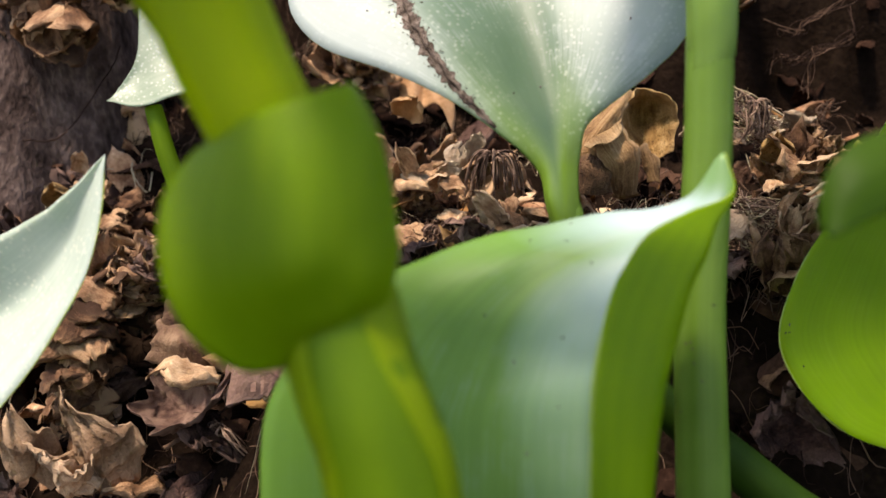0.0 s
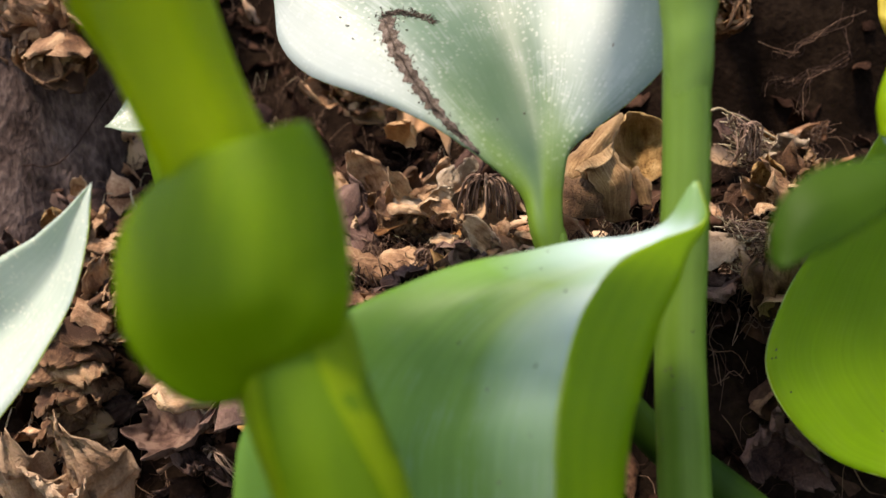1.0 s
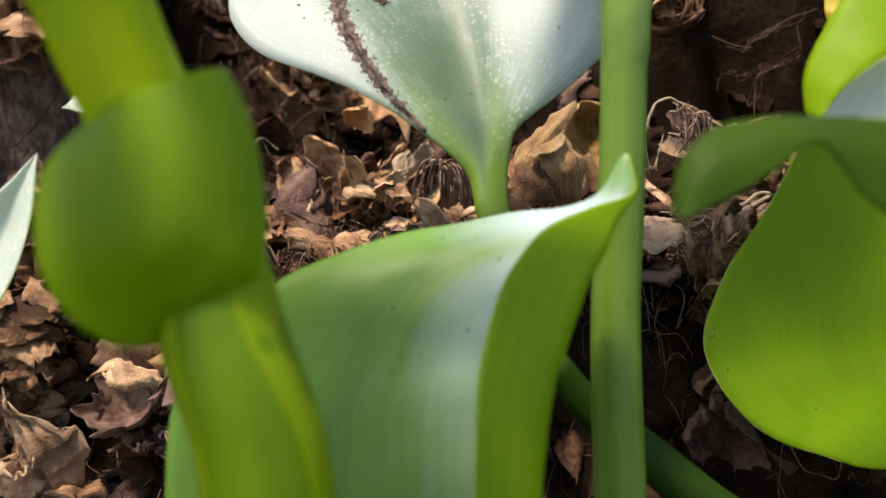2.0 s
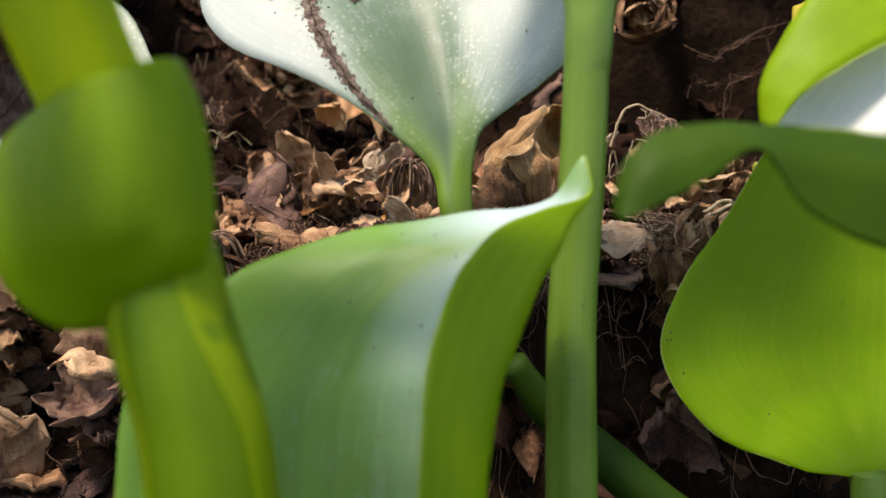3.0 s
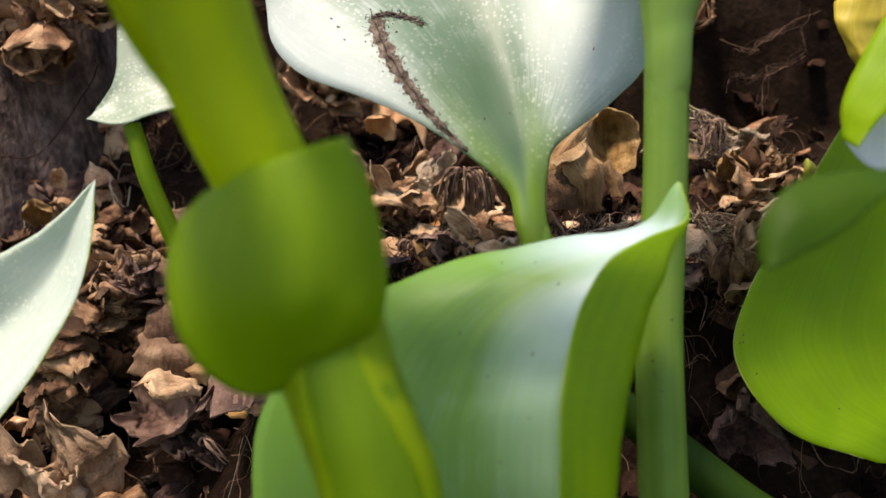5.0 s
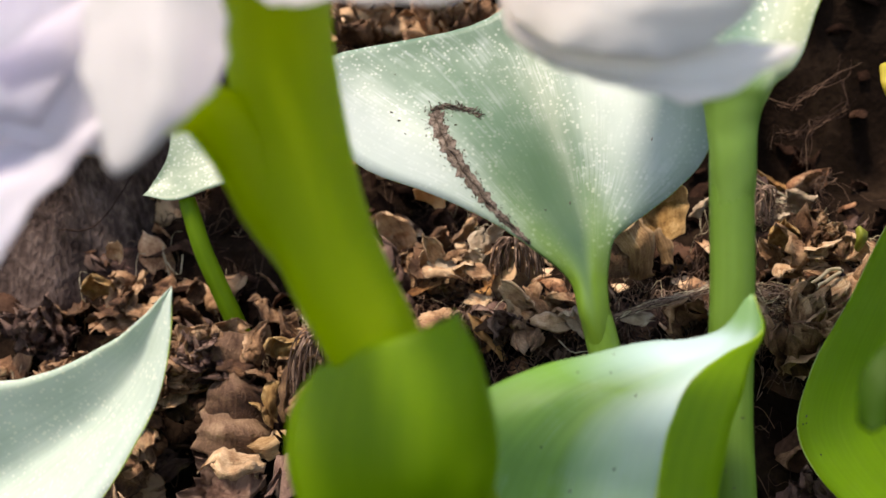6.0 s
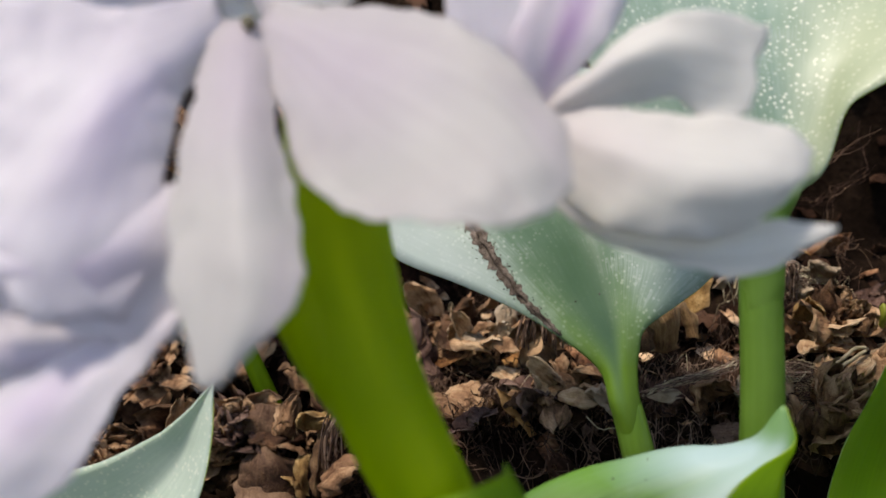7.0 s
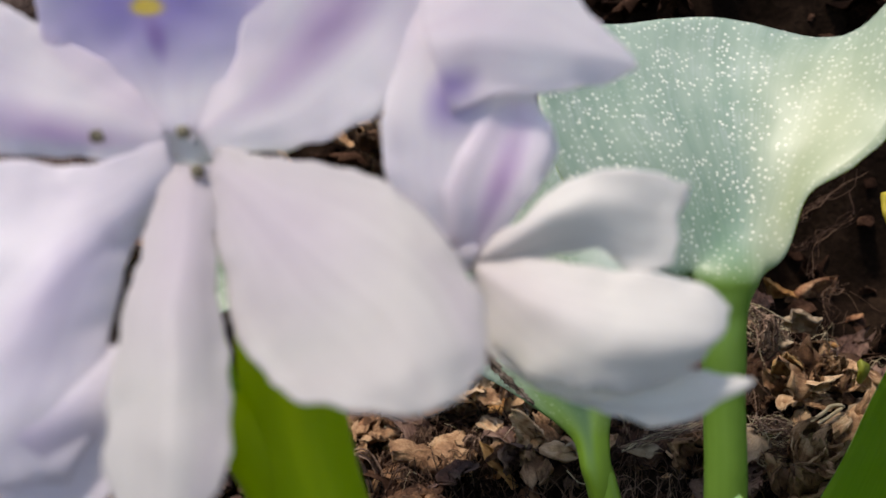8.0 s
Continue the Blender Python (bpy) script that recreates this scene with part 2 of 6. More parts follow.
def part(name, bm, material, parent, label=""):
    """Links a bmesh that is given in world places as one mesh under a thing or part."""
    mesh = bpy.data.meshes.new(name)
    base = offset(parent) if parent else Vector()
    bm.transform(Matrix.Translation(-base))
    bm.to_mesh(mesh)
    bm.free()
    for m in material if isinstance(material, (list, tuple)) else (material,):
        mesh.materials.append(m)
    for poly in mesh.polygons:
        poly.use_smooth = True
    ob = new(name, mesh)
    ob.parent = parent
    return tagged(ob, label)


def sheet(guides, along=30, across=20, thick=0.0006, wave=0.0, seed=0.0, edge=0.35, ruffle=0.0, pleat=0.0):
    """A thin curved sheet through guide curves that run along it, side by side. Its face takes slot 0, its back slot 1."""
    lines = [spline([pt(*q) for q in g], along) for g in guides]
    rows = [spline([line[i] for line in lines], across) for i in range(along)]
    if wave:
        for i, row in enumerate(rows):
            for j, v in enumerate(row):
                row[j] = v + wave * (noise.noise_vector(v * 60 + Vector((seed, 0, 0))) + 0.4 * noise.noise_vector(v * 170 + Vector((0, seed, 0))))
    if ruffle:
        for i, row in enumerate(rows):
            for j, v in enumerate(row):
                rim = max(abs(2 * j / (across - 1) - 1), 2 * i / (along - 1) - 1) ** 3
                row[j] = v + ruffle * rim * noise.noise_vector(v * 240 + Vector((seed, seed, 0)))
    if pleat:
        out = (pt(0, -1, 0) - pt(0, 0, 0)).normalized()
        for i, row in enumerate(rows):
            for j, v in enumerate(row):
                u, k = j / (across - 1), i / (along - 1)
                fold = math.sin(2 * math.pi * 1.3 * u + 2 * seed + 0.8 * k) + 0.3 * math.sin(2 * math.pi * 3.1 * u + 5 * seed - 0.6 * k)
                row[j] = v + out * (pleat * fold * math.sin(math.pi * min(1.0, 0.1 + 0.85 * k)))
    normals = []
    for i in range(along):
        line = []
        for j in range(across):
            du = rows[min(i + 1, along - 1)][j] - rows[max(i - 1, 0)][j]
            dv = rows[i][min(j + 1, across - 1)] - rows[i][max(j - 1, 0)]
            n = dv.cross(du)
            line.append(n.normalized() if n.length > 1e-12 else Vector((0, -1, 0)))
        normals.append(line)
    bm = bmesh.new()
    uv = bm.loops.layers.uv.new("UVMap")
    def half(i, j):
        rim = min(i, along - 1 - i, j, across - 1 - j)
        return thick * (0.5 if rim else 0.5 * edge)
    top = [[bm.verts.new(rows[i][j] + normals[i][j] * half(i, j)) for j in range(across)] for i in range(along)]
    low = [[bm.verts.new(rows[i][j] - normals[i][j] * half(i, j)) for j in range(across)] for i in range(along)]
    def face(vs, slot, marks):
        f = bm.faces.new(vs)
        f.material_index = slot
        for loop, m in zip(f.loops, marks):
            loop[uv].uv = m
    for i in range(along - 1):
        for j in range(across - 1):
            ring = [(i, j), (i, j + 1), (i + 1, j + 1), (i + 1, j)]
            marks = [(b / (across - 1), a / (along - 1)) for a, b in ring]
            face([top[a][b] for a, b in ring], 0, marks)
            face([low[a][b] for a, b in ring][::-1], 1, marks[::-1])
    border = [(0, j) for j in range(across)] + [(i, across - 1) for i in range(1, along)]
    border += [(along - 1, j) for j in range(across - 2, -1, -1)] + [(i, 0) for i in range(along - 2, 0, -1)]
    for (a, b), (c, d) in zip(border, border[1:] + border[:1]):
        marks = [(b / (across - 1), a / (along - 1)), (d / (across - 1), c / (along - 1))]
        face([top[a][b], low[a][b], low[c][d], top[c][d]], 1, [marks[0], marks[0], marks[1], marks[1]])
    bmesh.ops.recalc_face_normals(bm, faces=bm.faces)
    return bm


def tube(points, radii, along=24, round_=16, in_plan=True, ridge=0.0, cap=True, lobes=5, phase=0.0):
    """A tapered round stalk along a smooth curve; radii in metres, spread along it."""
    line = spline([pt(*q) if in_plan else Vector(q) for q in points], along)
    bm = bmesh.new()
    uv = bm.loops.layers.uv.new("UVMap")
    rings, side = [], None
    for i, v in enumerate(line):
        way = (line[min(i + 1, along - 1)] - line[max(i - 1, 0)]).normalized()
        if side is None:
            side = way.orthogonal().normalized()
        side = (side - way * side.dot(way)).normalized()
        other = way.cross(side)
        r = float(np.interp(i / (along - 1), np.linspace(0, 1, len(radii)), radii))
        ring = []
        for k in range(round_):
            a = 2 * math.pi * k / round_
            w = r * (1 + ridge * math.cos(lobes * (a - phase)))
            ring.append(bm.verts.new(v + side * (w * math.cos(a)) + other * (w * math.sin(a))))
        rings.append(ring)
    for i in range(along - 1):
        for k in range(round_):
            q = (k + 1) % round_
            f = bm.faces.new((rings[i][k], rings[i][q], rings[i + 1][q], rings[i + 1][k]))
            for loop, m in zip(f.loops, ((k, i), (k + 1, i), (k + 1, i + 1), (k, i + 1))):
                loop[uv].uv = (m[0] / round_, m[1] / along)
    if cap:
        bm.faces.new(rings[0][::-1])
        bm.faces.new(rings[-1])
    bmesh.ops.recalc_face_normals(bm, faces=bm.faces)
    return bm


# ---- ground: a soil bank that steps up behind the plants ----
def step(a, b, v):
    v = min(max((v - a) / (b - a), 0), 1)
    return v * v * (3 - 2 * v)


def rise(x, y):
    """Height of the soil over the eye's level, in units, at a level place (x, y) in units."""
    left = float(np.interp(y, (0.6, 1.2, 1.45, 1.72, 1.95, 2.2, 2.5, 3.0, 3.6), (-1.05, -1.0, -0.89, -0.68, -0.44, -0.36, -0.3, 0.3, 0.9)))
    mid = float(np.interp(y, (0.7, 1.1, 1.32, 1.45, 1.8, 2.15, 2.6, 3.1), (-1.05, -0.92, -0.56, -0.49, -0.47, -0.42, 0.1, 0.8)))
    right = float(np.interp(y, (0.7, 1.05, 1.33, 1.58, 1.80, 2.02, 2.08, 2.2, 2.7), (-1.05, -0.85, -0.54, -0.42, -0.38, -0.34, 0.0, 0.42, 0.9)))
    h = left + (mid - left) * step(-0.5, -0.12, x) + (right - mid) * step(0.25, 0.6, x)
    return h - 0.07


def soil(x, y):
    """Height of the soil in metres at a place in metres."""
    v = rise(x / UNIT, y / UNIT)
    rough = noise.noise(Vector((x * 30, y * 30, 0))) * 0.006 + noise.noise(Vector((x * 110, y * 110, 3))) * 0.002
    return EYE + UNIT * v + rough


def ground_mesh():
    bm = bmesh.new()
    xs = [-400, -40, -6, -2, -1] + list(np.linspace(-0.7, 0.6, 150)) + [1, 2, 6, 40, 400]
    ys = [-400, -40, -6, -1, -0.3] + list(np.linspace(0.0, 0.9, 130)) + [1.5, 3, 8, 40, 400]
    grid = [[bm.verts.new((x, y, soil(min(max(x, -0.7), 0.6), y))) for x in xs] for y in ys]
    for i in range(len(ys) - 1):
        for j in range(len(xs) - 1):
            bm.faces.new((grid[i][j], grid[i][j + 1], grid[i + 1][j + 1], grid[i + 1][j]))
    return bm


ground = part("ground", ground_mesh(), SOIL, None)
tagged(ground, "dark damp soil bank under dead plant litter", "soil", kind="structure")


# ---- the plants ----
def leaf_plant(name, label, root, guides, materials, stalk, radii, stalk_material=STEM, along=36, across=26, thick=0.0007, wave=0.0006, margins=(0, -1)):
    """A leaf: its blade and, where it shows, its stalk."""
    plant = thing(name, pt(*root), label, "leaf")
    blade = part("blade", sheet(guides, along, across, thick, wave, root[0] * 9), materials, plant)
    for side in margins:
        part("margin", tube(guides[side][1 if stalk else 0:], [0.00012, 0.00018, 0.00018, 0.00012], 60, 6), MARGIN, plant, "thin pale leaf margin")
    if stalk:
        part("stalk", tube(stalk, radii, 30, 20), stalk_material, plant, "smooth green leaf stalk")
    return plant, blade


# The cupped leaf with a streak of dirt.
stained_leaf, stained_blade = leaf_plant(
    "leaf", "broad cupped waxy blue-green leaf with a streak of brown dirt", (0.196, 1.24, -0.12), [
        [(0.163, 1.215, -0.013), (0.144, 1.2, 0.057), (0.127, 1.2, 0.114), (0.045, 1.19, 0.179), (-0.041, 1.2, 0.232), (-0.169, 1.25, 0.289), (-0.223, 1.28, 0.347), (-0.236, 1.3, 0.432)],
        [(0.169, 1.2, -0.011), (0.149, 1.184, 0.058), (0.139, 1.19, 0.12), (0.068, 1.2, 0.21), (-0.013, 1.22, 0.307), (-0.106, 1.27, 0.387), (-0.177, 1.3, 0.439), (-0.227, 1.31, 0.477)],
        [(0.178, 1.194, -0.011), (0.16, 1.178, 0.058), (0.154, 1.19, 0.122), (0.137, 1.21, 0.209), (0.111, 1.25, 0.316), (0.076, 1.3, 0.415), (0.053, 1.33, 0.486), (0.018, 1.34, 0.536)],
        [(0.19, 1.2, -0.012), (0.174, 1.184, 0.057), (0.168, 1.19, 0.122), (0.168, 1.2, 0.199), (0.175, 1.22, 0.294), (0.177, 1.26, 0.404), (0.169, 1.3, 0.503), (0.149, 1.33, 0.605)],
        [(0.203, 1.215, -0.014), (0.19, 1.2, 0.055), (0.19, 1.2, 0.121), (0.197, 1.19, 0.168), (0.229, 1.17, 0.197), (0.278, 1.15, 0.234), (0.329, 1.15, 0.296), (0.348, 1.18, 0.418)]],
    [WAXY_NECK, UNDER], [(0.164, 1.225, 0.089), (0.17, 1.212, 0.055), (0.182, 1.207, -0.004), (0.194, 1.22, -0.065), (0.2, 1.25, -0.201)], [0.0034, 0.0048, 0.0050, 0.0052, 0.0055], margins=())

# The leaf on the tall stalk, flaring like a funnel above it.
NECK = [(0.31, 1.01, 0.191), (0.309, 1.005, 0.249), (0.31, 1.005, 0.295), (0.313, 1.004, 0.327), (0.317, 1.003, 0.355)]
NECK_WIDTH = (0.0245, 0.0284, 0.0305, 0.037, 0.049)
NECK_DEPTH = (0.0245, 0.0284, 0.0300, 0.034, 0.034)


def neck(turn):
    """One line up the front of the stalk, which widens into the funnel."""
    a = radians(turn)
    return [(x + w * math.sin(a), y - d * math.cos(a), z) for (x, y, z), w, d in zip(NECK, NECK_WIDTH, NECK_DEPTH)]


funnel_leaf, funnel_blade = leaf_plant(
    "leaf", "pale speckled funnel-shaped leaf on a tall upright stalk", (0.327, 1.08, -0.463), [
        neck(-90) + [(0.237, 0.98, 0.359), (0.157, 0.95, 0.411), (0.093, 0.93, 0.49), (0.071, 0.95, 0.595), (0.105, 1, 0.687)],
        neck(-48) + [(0.282, 0.99, 0.393), (0.232, 0.98, 0.491), (0.195, 1, 0.577), (0.187, 1.04, 0.656), (0.2, 1.08, 0.719)],
        neck(0) + [(0.33, 1, 0.407), (0.333, 1.02, 0.499), (0.33, 1.05, 0.582), (0.342, 1.09, 0.662), (0.358, 1.12, 0.734)],
        neck(48) + [(0.363, 0.99, 0.398), (0.401, 1, 0.494), (0.435, 1.02, 0.572), (0.473, 1.05, 0.639), (0.516, 1.08, 0.689)],
        neck(90) + [(0.389, 0.98, 0.38), (0.411, 0.96, 0.454), (0.47, 0.94, 0.493), (0.528, 0.95, 0.555), (0.577, 1, 0.737)]],
    [FUNNEL, UNDER], [(0.315, 1.003, 0.353), (0.312, 1.004, 0.314), (0.309, 1.005, 0.262), (0.31, 1.02, 0.093), (0.307, 1.04, -0.08), (0.317, 1.06, -0.289), (0.33, 1.09, -0.502)], [0.0030, 0.0050, 0.0055, 0.0056, 0.0060, 0.0065, 0.007], along=56, across=34, margins=())

# The broad folded leaf in front, its edge rolled over towards the tip.
front_leaf, front_blade = leaf_plant(
    "leaf", "large glossy leaf folded over along one edge to a pointed tip", (0.068, 0.9, -0.502), [
        [(-0.164, 0.83, -0.436), (-0.177, 0.845, -0.208), (-0.16, 0.872, -0.117), (-0.089, 0.905, -0.046), (0.014, 0.95, 0.004), (0.15, 0.965, 0.034), (0.25, 0.93, 0.051), (0.284, 0.885, 0.099)],
        [(-0.057, 0.85, -0.447), (-0.07, 0.865, -0.202), (-0.054, 0.878, -0.134), (-0.014, 0.898, -0.07), (0.062, 0.918, -0.014), (0.175, 0.93, 0.022), (0.252, 0.908, 0.047), (0.2845, 0.885, 0.0985)],
        [(0.053, 0.85, -0.447), (0.042, 0.86, -0.205), (0.055, 0.873, -0.128), (0.085, 0.888, -0.066), (0.13, 0.902, -0.024), (0.207, 0.906, 0.014), (0.263, 0.894, 0.046), (0.285, 0.885, 0.098)],
        [(0.152, 0.79, -0.415), (0.15, 0.805, -0.177), (0.169, 0.832, -0.1), (0.192, 0.855, -0.05), (0.217, 0.876, -0.014), (0.243, 0.884, 0.018), (0.277, 0.883, 0.048), (0.286, 0.885, 0.097)],
        [(0.174, 0.75, -0.394), (0.186, 0.76, -0.163), (0.21, 0.795, -0.092), (0.232, 0.822, -0.042), (0.254, 0.843, -0.002), (0.271, 0.862, 0.027), (0.292, 0.879, 0.057), (0.287, 0.885, 0.096)],
        [(0.117, 0.705, -0.371), (0.122, 0.715, -0.148), (0.134, 0.735, -0.075), (0.158, 0.77, -0.023), (0.192, 0.812, 0.014), (0.24, 0.848, 0.036), (0.29, 0.874, 0.057), (0.287, 0.884, 0.097)]],
    [WAXY, UNDER], None, None, along=50, across=44, margins=(-1,))

speckled_leaf, _ = leaf_plant(
    "leaf", "pale waxy pointed leaf with fine white speckles", (-0.893, 1.15, -0.338), [
        [(-0.433, 1.113, 0.122), (-0.492, 1.12, 0.065), (-0.565, 1.14, 0.026), (-0.641, 1.15, 0), (-0.736, 1.15, -0.013), (-0.894, 1.15, -0.021)],
        [(-0.434, 1.114, 0.12), (-0.49, 1.14, 0.016), (-0.57, 1.18, -0.068), (-0.666, 1.2, -0.135), (-0.766, 1.2, -0.19), (-0.932, 1.2, -0.242)],
        [(-0.433, 1.113, 0.118), (-0.434, 1.105, 0.049), (-0.45, 1.1, -0.027), (-0.481, 1.1, -0.087), (-0.531, 1.1, -0.165), (-0.624, 1.1, -0.273)]],
    [UNDER, WAXY_SPOTTED], None, None, margins=(2,))

far_leaf, _ = leaf_plant(
    "leaf", "small pale speckled leaf on a thin stalk in the litter", (-0.508, 1.85, 0.005), [
        [(-0.683, 1.764, 0.3), (-0.613, 1.75, 0.287), (-0.55, 1.75, 0.304), (-0.49, 1.76, 0.322), (-0.425, 1.78, 0.332)],
        [(-0.675, 1.77, 0.308), (-0.632, 1.785, 0.34), (-0.575, 1.795, 0.385), (-0.50, 1.79, 0.38), (-0.424, 1.782, 0.335)],
        [(-0.668, 1.775, 0.318), (-0.632, 1.8, 0.40), (-0.63, 1.83, 0.53), (-0.52, 1.83, 0.50), (-0.423, 1.785, 0.338)]],
    [UNDER, FAR_TOP], [(-0.595, 1.785, 0.291), (-0.586, 1.785, 0.259), (-0.563, 1.8, 0.17), (-0.511, 1.84, 0.024), (-0.489, 1.87, -0.045)], [0.0036, 0.0038, 0.0042, 0.0046], STEM_SHADED, margins=())

broad_leaf, broad_blade = leaf_plant(
    "leaf", "broad yellow-green leaf glowing with light from behind", (0.804, 1.25, -0.442), [
        [(0.766, 1.22, -0.308), (0.663, 1.21, -0.292), (0.539, 1.2, -0.242), (0.472, 1.215, -0.14), (0.501, 1.23, -0.037), (0.573, 1.25, 0.067), (0.63, 1.26, 0.164), (0.701, 1.27, 0.268)],
        [(0.774, 1.22, -0.307), (0.732, 1.235, -0.258), (0.661, 1.25, -0.204), (0.62, 1.26, -0.122), (0.648, 1.27, -0.028), (0.689, 1.27, 0.077), (0.73, 1.27, 0.173), (0.768, 1.28, 0.273)],
        [(0.789, 1.22, -0.307), (0.816, 1.25, -0.241), (0.834, 1.27, -0.176), (0.847, 1.28, -0.099), (0.845, 1.28, -0.004), (0.843, 1.28, 0.092), (0.841, 1.28, 0.188), (0.839, 1.28, 0.285)],
        [(0.81, 1.22, -0.306), (0.889, 1.2, -0.262), (0.94, 1.18, -0.177), (0.963, 1.18, -0.088), (0.968, 1.19, 0.001), (0.957, 1.2, 0.091), (0.926, 1.22, 0.183), (0.891, 1.25, 0.289)]],
    [BACKLIT, WAXY], [(0.781, 1.22, -0.298), (0.788, 1.225, -0.353), (0.813, 1.25, -0.484)], [0.005, 0.0052, 0.0055])

curled_leaf, _ = leaf_plant(
    "leaf", "leaf curling over with a green edge, its skylit top painted pale", (0.713, 1, 0.101), [
        [(0.494, 0.9, 0.138), (0.519, 0.89, 0.172), (0.56, 0.88, 0.204), (0.609, 0.88, 0.233), (0.677, 0.88, 0.258)],
        [(0.489, 0.92, 0.147), (0.487, 0.92, 0.19), (0.512, 0.92, 0.247), (0.552, 0.92, 0.305), (0.622, 0.92, 0.35)],
        [(0.529, 0.93, 0.118), (0.548, 0.94, 0.172), (0.59, 0.94, 0.226), (0.641, 0.94, 0.28), (0.713, 0.94, 0.323)],
        [(0.618, 0.88, 0.078), (0.635, 0.89, 0.135), (0.659, 0.89, 0.186), (0.696, 0.9, 0.239), (0.753, 0.9, 0.28)]],
    [SKYLIT, UNDER], None, None, margins=(0,))

near_leaf, _ = leaf_plant(
    "leaf", "leaf seen edge-on with a drooping tip, its underside shade painted dark green", (0.571, 0.62, 0.011), [
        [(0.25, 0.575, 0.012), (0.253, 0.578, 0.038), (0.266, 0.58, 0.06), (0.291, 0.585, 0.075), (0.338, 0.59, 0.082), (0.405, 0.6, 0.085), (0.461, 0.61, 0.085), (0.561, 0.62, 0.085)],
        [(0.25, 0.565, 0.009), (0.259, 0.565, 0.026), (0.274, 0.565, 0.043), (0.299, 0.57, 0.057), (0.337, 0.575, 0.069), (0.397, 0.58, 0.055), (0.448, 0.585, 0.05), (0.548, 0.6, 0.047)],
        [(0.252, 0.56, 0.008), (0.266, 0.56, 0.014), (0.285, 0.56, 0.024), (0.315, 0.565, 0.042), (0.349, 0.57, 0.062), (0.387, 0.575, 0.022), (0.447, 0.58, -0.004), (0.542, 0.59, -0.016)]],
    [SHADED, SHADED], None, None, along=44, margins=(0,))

low_stalk = thing("stalk", (0.416, 1.15, -0.343), "leaf stalk lying low behind the upright one, its shade painted dark green", "stalk")
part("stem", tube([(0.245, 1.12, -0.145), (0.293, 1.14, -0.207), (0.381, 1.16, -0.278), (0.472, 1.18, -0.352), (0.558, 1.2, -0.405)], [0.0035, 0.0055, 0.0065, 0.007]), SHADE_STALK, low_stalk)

# ---- the flowering stalk ----
flower_stalk = thing("flower_stalk", (-0.034, 0.62, -0.306), "lime-green flower stalk with a bract and pale lilac flowers", "flower")
part("lower_stem", tube([(-0.076, 0.606, -0.025), (-0.066, 0.603, -0.07), (-0.052, 0.6, -0.109), (-0.035, 0.605, -0.165), (-0.018, 0.62, -0.306)], [0.0082, 0.0088, 0.0090, 0.0090, 0.0088], 24, 30), STEM_SHADED, flower_stalk, "ridged yellow-green lower stem")
part("upper_stem", tube([(-0.195, 0.585, 0.463), (-0.192, 0.588, 0.372), (-0.188, 0.59, 0.288), (-0.171, 0.588, 0.199), (-0.147, 0.59, 0.132), (-0.123, 0.594, 0.079), (-0.107, 0.604, 0.016)], [0.0076, 0.0083, 0.0086, 0.0080, 0.0076, 0.0076], 24, 24, ridge=0.04), STEM_LIME, flower_stalk)
part("side_branch", tube([(-0.148, 0.588, 0.123), (-0.187, 0.585, 0.184), (-0.218, 0.57, 0.24), (-0.244, 0.55, 0.265), (-0.267, 0.52, 0.254), (-0.285, 0.49, 0.236)], [0.0050, 0.0060, 0.0048, 0.0034, 0.003]), STEM_LIME, flower_stalk)
part("bract", sheet([
    [(-0.163, 0.585, 0.068), (-0.181, 0.58, 0.042), (-0.188, 0.575, 0.008), (-0.182, 0.572, -0.03), (-0.163, 0.572, -0.061), (-0.135, 0.575, -0.08), (-0.109, 0.58, -0.08)],
    [(-0.126, 0.556, 0.085), (-0.132, 0.548, 0.05), (-0.137, 0.546, 0.011), (-0.133, 0.55, -0.024), (-0.119, 0.56, -0.05), (-0.101, 0.568, -0.062), (-0.084, 0.575, -0.064)],
    [(-0.092, 0.545, 0.095), (-0.088, 0.537, 0.056), (-0.09, 0.536, 0.017), (-0.089, 0.54, -0.013), (-0.083, 0.552, -0.035), (-0.072, 0.56, -0.047), (-0.065, 0.57, -0.052)],
    [(-0.063, 0.552, 0.104), (-0.055, 0.545, 0.071), (-0.051, 0.545, 0.039), (-0.051, 0.549, 0.007), (-0.05, 0.554, -0.018), (-0.052, 0.562, -0.036), (-0.056, 0.57, -0.044)],
    [(-0.059, 0.575, 0.108), (-0.044, 0.57, 0.08), (-0.034, 0.568, 0.042), (-0.029, 0.568, 0.004), (-0.032, 0.572, -0.021), (-0.038, 0.575, -0.035), (-0.053, 0.58, -0.041)]], 36, 30, 0.0009), [SHEATH, UNDER], flower_stalk, "dark green cupped bract round the stem")
# Brighter tube stands in for light shining through the bract's thin edge.
part("margin", tube([(-0.163, 0.585, 0.068), (-0.181, 0.58, 0.042), (-0.188, 0.58, 0.008), (-0.182, 0.58, -0.03), (-0.163, 0.58, -0.061), (-0.135, 0.585, -0.08), (-0.109, 0.59, -0.08)], [0.0004, 0.0006, 0.0006, 0.0006, 0.0004], 40, 8), UNDER, flower_stalk, "bright tube added for light through the bract's thin rim")
part("withered_tip", tube([(-0.076, 0.56, 0.099), (-0.07, 0.56, 0.102), (-0.065, 0.56, 0.103), (-0.061, 0.565, 0.105)], [0.0002, 0.0004, 0.0004, 0.0002], 30, 8, ridge=0.2), DARK, flower_stalk, "brown withered edge of the bract")
LOWER = [(-0.076, 0.606, -0.025), (-0.066, 0.603, -0.07), (-0.052, 0.6, -0.109), (-0.035, 0.605, -0.165), (-0.018, 0.62, -0.306)]
